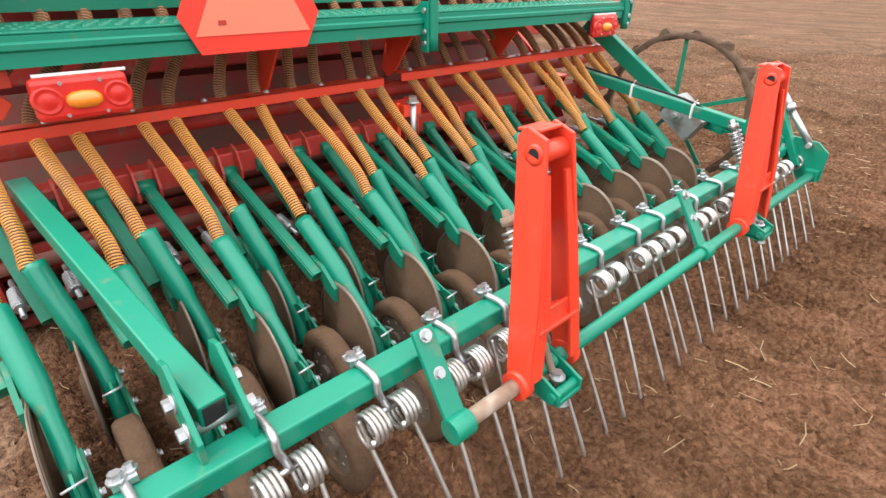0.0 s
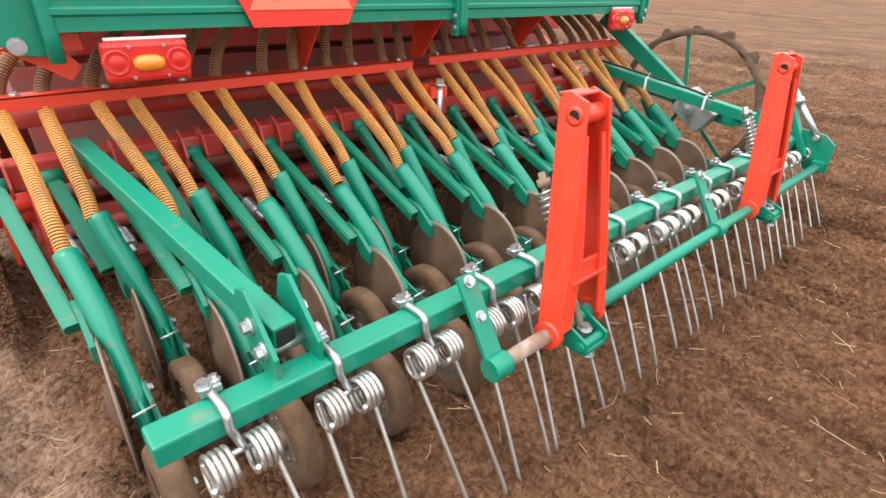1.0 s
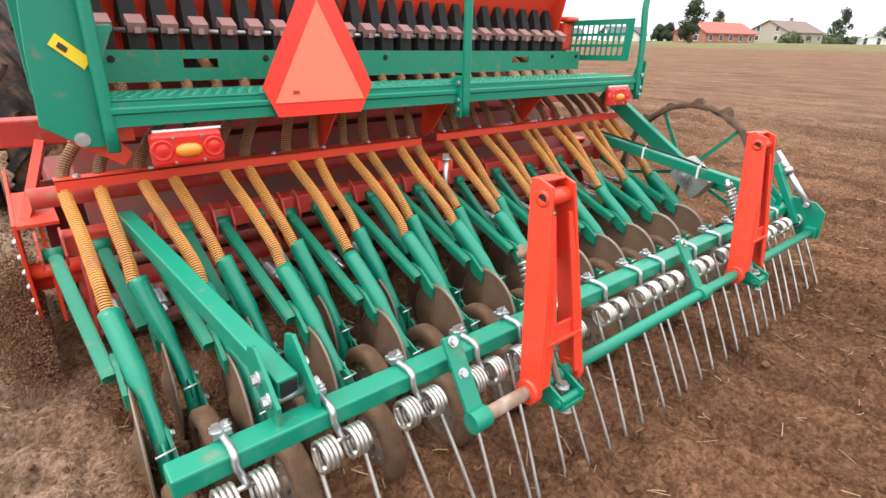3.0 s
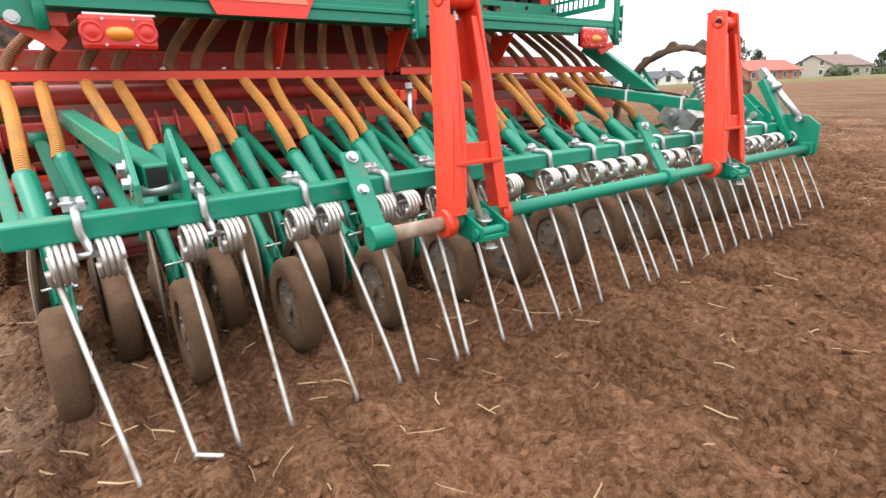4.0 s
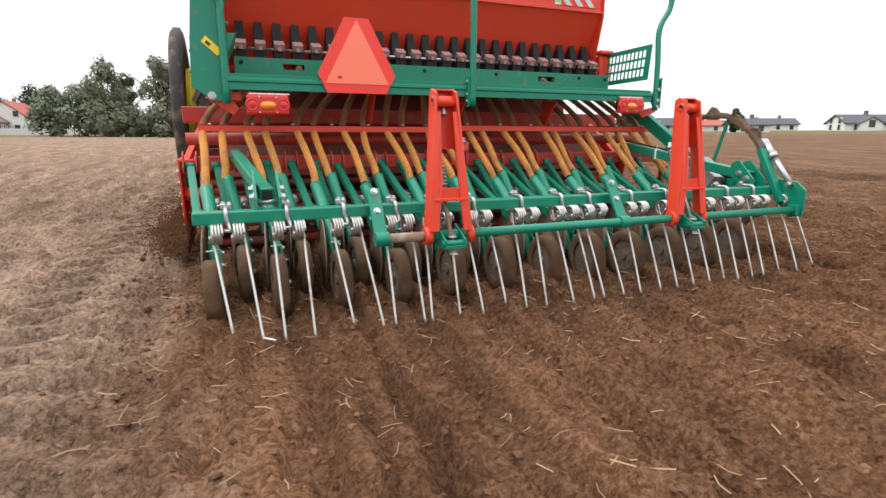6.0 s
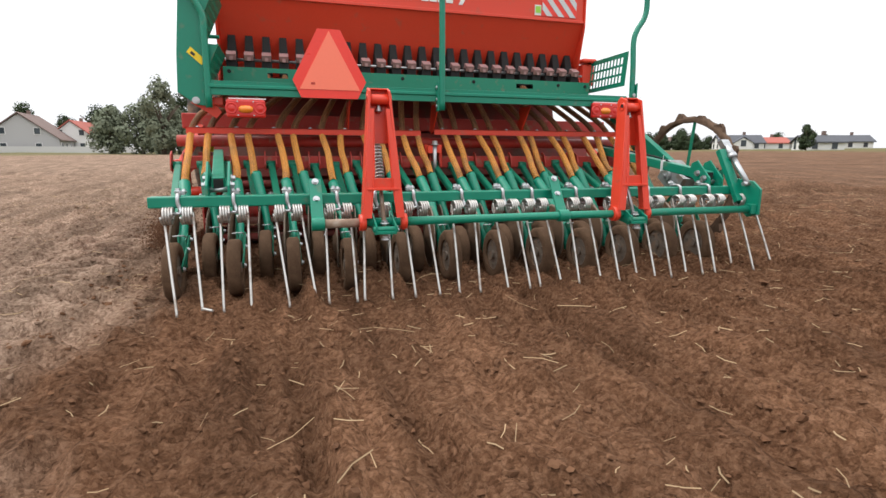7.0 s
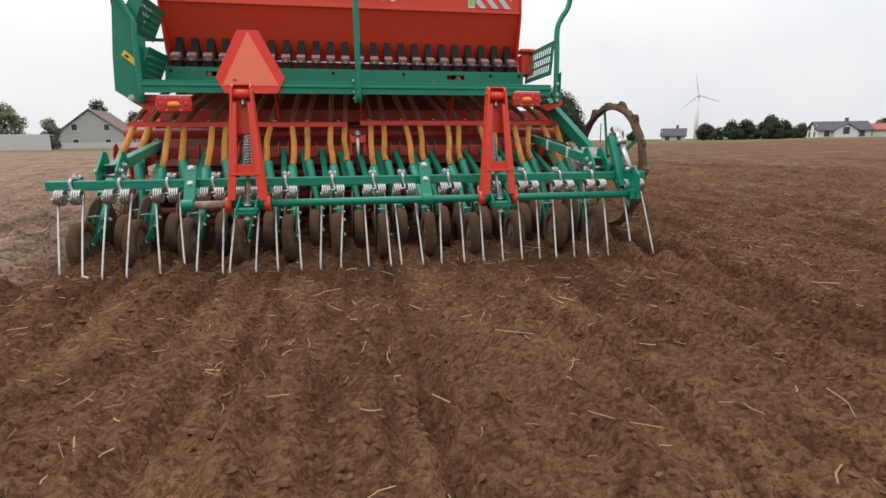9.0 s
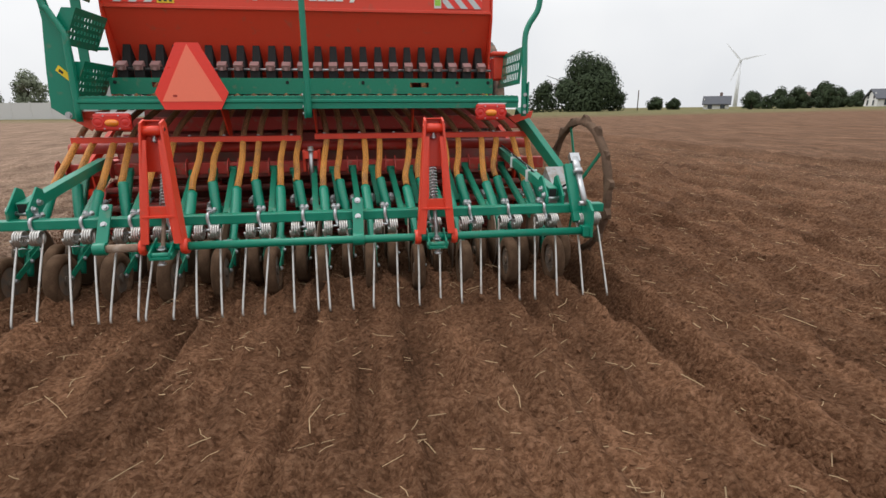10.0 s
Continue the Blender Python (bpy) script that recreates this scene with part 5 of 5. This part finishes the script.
def house(x, y, turn, length, depth, eaves, ridge, wall, roof, label, gable=False):
    """A far house: walls, pitched roof with overhang, windows; its ridge runs along its length."""
    ob = tagged(new("house"), label, "house", "houses beyond the field")
    ob.matrix_basis = pose(x, y, float(rise(x)), 0, 0, turn)
    l, d = length / 2, depth / 2
    w = Shape().plate([(-d, -0.3), (d, -0.3), (d, eaves), (0, ridge - 0.15), (-d, eaves)], length, at=0)
    part("wall", w, wall, ob)
    r = Shape()
    for side in (-1, 1):
        a, b = Vector((0, 0, ridge)), Vector((0, side * (d + 0.5), eaves - 0.5 * (ridge - eaves) / d))
        q = [a + Vector((-l - 0.4, 0, 0)), a + Vector((l + 0.4, 0, 0)), b + Vector((l + 0.4, 0, 0)), b + Vector((-l - 0.4, 0, 0))]
        up = Vector((0, 0, 0.22))
        r.add(q + [p + up for p in q], [(0, 1, 2, 3), (7, 6, 5, 4), (0, 4, 5, 1), (1, 5, 6, 2), (2, 6, 7, 3), (3, 7, 4, 0)])
    roof_ob = part("roof", r, roof, ob)
    part("chimney", Shape().box((l * 0.3, 0.4, ridge + 0.4), (0.6, 0.6, 1.2)), ROOF_BROWN, roof_ob)
    n = max(2, int(length / 3.2))
    wins = [((-l + (k + 0.5) * length / n, -d, eaves * 0.5), 0) for k in range(n)] + [((-l, yy, zz), 1) for yy in (-d * 0.45, d * 0.45) for zz in (eaves * 0.45, eaves + (ridge - eaves) * 0.3)]
    for (wx, wy, wz), end in wins:
        f = Shape().box((wx, wy, wz), (0.14, 1.15, 1.35) if end else (1.15, 0.14, 1.35))
        wo = part("window", f, PLASTER_WHITE, ob)
        part("pane", Shape().box((wx - (0.05 if end else 0), wy - (0 if end else 0.05), wz), (0.1, 0.95, 1.15) if end else (0.95, 0.1, 1.15)), GLASS, wo)
    if gable:
        g = Shape().plate([(-2.2, -0.3), (2.2, -0.3), (2.2, eaves), (0, ridge - 0.6), (-2.2, eaves)], 1.2, "y", -d - 0.5)
        part("dormer", g, wall, ob)
        gr = Shape()
        for side in (-1, 1):
            q = [(0, -d - 1.4, ridge - 0.5), (0, 0, ridge - 0.5), (side * 2.7, 0, eaves - 0.4), (side * 2.7, -d - 1.4, eaves - 0.4)]
            gr.add([Vector(p) for p in q] + [Vector(p) + Vector((0, 0, 0.2)) for p in q], [(0, 1, 2, 3), (7, 6, 5, 4), (0, 4, 5, 1), (1, 5, 6, 2), (2, 6, 7, 3), (3, 7, 4, 0)])
        part("dormer_roof", gr, roof, ob)
        part("dormer_window", Shape().box((0, -d - 1.12, eaves * 0.9), (1.2, 0.06, 1.5)), GLASS, ob)
    return ob


def build_far():
    # Beyond the unworked side.
    house(-50.1, 147.3, 97, 14, 12.4, 2.7, 7.5, PLASTER_GREY, ROOF_BROWN, "unfinished grey house with a brown gable roof")
    house(-45.0, 160.0, 90, 13, 9, 3.2, 6.8, PLASTER_WHITE, ROOF_RED, "white house with a red tiled roof")
    wall = Shape()
    for k in range(8):
        wall.box((-56.5 + 2.35 * k, 103.4, 1.05), (2.3, 0.12, 2.1))
        wall.box((-57.65 + 2.35 * k, 103.4, 1.1), (0.16, 0.2, 2.25))
    tagged(part("boundary_wall", wall, CONCRETE), "pale concrete panel wall beyond the field", "wall", kind="structure")
    low = Shape().box((-45, 138.5, 0.6), (36, 0.15, 1.2))
    tagged(part("garden_wall", low, CONCRETE), "low grey garden wall in front of the houses", "wall", kind="structure")
    for k, (x, y, h, w, tone) in enumerate([(-60, 120, 7.0, 7, 2), (-55, 124, 7.4, 7, 2), (-49.6, 126, 5.2, 4.6, 2), (-40, 168, 10, 9, 2), (-62, 175, 12, 10, 0), (-52, 172, 9, 8, 0),
                                            (-45, 172, 11.5, 10, 0), (-31, 172, 11, 11, 0), (-22, 150, 13, 10, 0), (-26, 111, 7.2, 8, 2), (-21.5, 110, 7.4, 8.5, 2), (-17.5, 110, 6.4, 7, 2), (-15.2, 92, 9.4, 6.5, 2), (-9.3, 92, 10, 8, 2), (-4.5, 94, 9, 6, 2), (2, 96, 9, 7, 0), (9, 100, 8, 7, 0)]):
        tree(x, y, h, w, 40 + k, tone)
    hedge(-15, 94, 14, 96, 4.6, 3, 2)
    hedge(-60, 182, -10, 178, 7.5, 4, 0)
    # Beyond the worked side.
    for k, (x, y, h, w, tone) in enumerate([(112, 66, 11, 8, 0), (205, 66, 13, 9, 0), (290, 72, 11, 14, 1), (310, 60, 12, 14, 1), (168, 87, 11, 7, 0), (88, 90, 5.5, 4.5, 0), (142, 90, 5, 7, 0), (150, 92, 5.5, 8, 0),
                                            (74.3, 124, 5, 5, 0), (84, 124, 6, 6, 0), (91, 124, 6.8, 6, 0), (134, 122, 5.5, 4.5, 1), (88.5, 143, 5.5, 7, 0), (95.8, 143, 7, 7, 0), (101, 143, 6.6, 6, 0), (106.4, 143, 9, 8, 0), (112, 144, 7, 7, 0),
                                            (119, 146, 5.5, 6, 0), (48.0, 146, 13.2, 22, 0), (40, 148, 10, 11, 0), (56.5, 147, 8.5, 9, 0), (66.7, 146.5, 4.2, 6, 0), (71.5, 147, 4, 5, 0), (150, 150, 7, 9, 0), (160, 148, 6, 9, 0)]):
        tree(x, y, h * (0.62 if y > 110 and w < 15 else 0.82), w * (0.85 if w < 15 else 1), 80 + k, tone)
    hedge(80, 128, 101, 126, 3.0, 6, 0)
    hedge(150, 62, 330, 74, 3.0, 7, 1)
    house(131, 70, -15, 16, 9, 2.0, 4.2, BRICK, ROOF_RED, "long low house with a red roof")
    house(167, 68, -15, 14, 12, 2.6, 5.4, BEIGE, ROOF_BROWN, "low beige barn with a brown roof")
    house(236, 66, 20, 24, 8, 1.6, 2.8, PLASTER_WHITE, PLASTER_WHITE, "long low white greenhouse")
    house(124, 90, -30, 9, 7, 1.6, 3.2, PLASTER_WHITE, ROOF_DARK, "white house with a dark roof and gable", True)
    house(97, 95, -30, 6.5, 6, 1.4, 2.5, PLASTER_WHITE, ROOF_DARK, "white house with a dark roof")
    house(111.5, 128, -30, 10, 8, 1.6, 3.4, PLASTER_WHITE, ROOF_DARK, "white house with a dark roof and gable", True)
    house(120, 127, -30, 8, 8, 1.5, 2.8, PLASTER_WHITE, ROOF_RED, "house with a red tiled roof")
    house(128, 125, -30, 9, 8, 1.4, 2.7, PLASTER_GREY, ROOF_DARK, "grey house with a dark roof")
    house(142, 123, -35, 10, 8, 1.7, 3.2, PLASTER_WHITE, ROOF_DARK, "white house with a dark roof")
    house(80.5, 144, -35, 5.2, 5, 1.2, 2.7, PLASTER_WHITE, ROOF_DARK, "small white house with a dark roof")
    house(113, 152, -30, 6, 7, 2.0, 3.5, PLASTER_WHITE, ROOF_BROWN, "white house with a brown roof")
    house(135, 150, -35, 11, 8, 1.6, 3.0, PLASTER_WHITE, ROOF_DARK, "white house with a dark roof and gable", True)
    pole = tagged(new("utility_pole"), "thin wooden utility pole", "pole")
    part("mast", Shape().tube([(62.5, 147, 0.3), (62.5, 147, 5.2)], 0.12, 8), BARK, pole)


def build_turbine():
    base = tagged(new("wind_turbine"), "white wind turbine far beyond the field", "wind turbine")
    base.matrix_basis = pose(431.4, 623.4, 0, 0, 0, -36)
    part("tower", Shape().tube([(0, 0, -1), (0, 0, 55.5)], [2.4, 1.4], 16), TURBINE, base)
    part("nacelle", Shape().box((0, 1.0, 56), (2.6, 7, 2.8)), TURBINE, base, bevel=0.5)
    rotor = part("rotor_hub", Shape().tube([(0, 0.8, 0), (0, -1.6, 0)], [1.5, 0.7], 14), TURBINE, base, at=pose(0, -3.0, 56))
    for k in range(3):
        q = radians(120 * k)
        d, n = Vector((math.cos(q), 0, math.sin(q))), Vector((-math.sin(q), 0, math.cos(q)))
        b = Shape()
        vs = [d * 0.5 - n * 0.7, d * 0.5 + n * 0.7, d * 6 + n * 1.2, d * 25 + n * 0.25, d * 25 - n * 0.1, d * 6 - n * 0.8]
        b.add([v + Vector((0, -0.2, 0)) for v in vs] + [v + Vector((0, 0.2, 0)) for v in vs], [(0, 1, 2, 3, 4, 5), (11, 10, 9, 8, 7, 6)] + [(j, (j + 1) % 6, 6 + (j + 1) % 6, 6 + j) for j in range(6)])
        part("blade", b, TURBINE, rotor)
    return rotor


build_far()
ROTOR = build_turbine()
build_ground()
scatter("straw", 21, 26000, straw_piece, (-4.0, 8.0, -1.0, 40.0), STRAW, "scattered pieces of dry straw on the soil", "straw")
scatter("soil_clods", 22, 105000, clod_piece, (-1.9, 2.8, -0.6, 31.5), CLOD, "small crumbs and clods of brown soil", "soil")
scatter("dry_clods", 23, 24000, clod_piece, (-4.0, -1.7, -0.6, 31.5), CLOD_DRY, "paler dry clods on the unworked land", "soil")


def thrown_soil():
    """Soil that the harrow throws up beside the drill, in rigid crumbs that go with it."""
    rng = np.random.RandomState(31)
    vs, fs, o = [], [], 0
    for k in range(11000):
        q = rng.rand()
        out = abs(rng.normal(0, 0.13)) * (0.45 + 0.55 * q)
        x, y = -1.62 - out, 1.2 + 0.75 * q + rng.normal(0, 0.06)
        z = abs(rng.normal(0, 0.11)) * (0.35 + 0.9 * q) * max(0.2, 1.15 - out * 1.8) + 0.01
        vs.append(OCTA * rng.uniform(0.6, 1.4, (6, 1)) * rng.uniform(0.0018, 0.006) + (x, y, z))
        fs += [tuple(i + o for i in f) for f in OCTA_F]
        o += 6
    me = bpy.data.meshes.new("thrown_soil")
    me.from_pydata(np.concatenate(vs).tolist(), [], fs)
    me.materials.append(CLOD)
    return tagged(new("thrown_soil", me), "brown soil crumbs thrown up beside the harrow", "soil", kind="stuff")


THROWN = thrown_soil()


# ---- what moves ----
def motions():
    times = [k / 2 for k in range(21)]
    for thing in (drill, tractor, THROWN):
        walk(thing, [(t, drive(t)) for t in times])
    for ob, (x, y, z), r, yaw in SPIN:
        turn = math.degrees(SPEED / r)
        step = next(n for n in (10, 6, 5, 4, 3, 2, 1) if turn * n / FPS < 84)
        rows = [k / FPS for k in range(0, 300, step)] + [10.0]
        walk(ob, [(t, pose(x, y, z, -turn * t, 0, yaw)) for t in rows])
    walk(ROTOR, [(t, pose(0, -3.0, 56, 0, -100 - 151 * (t - 9), 0)) for t in times])


motions()
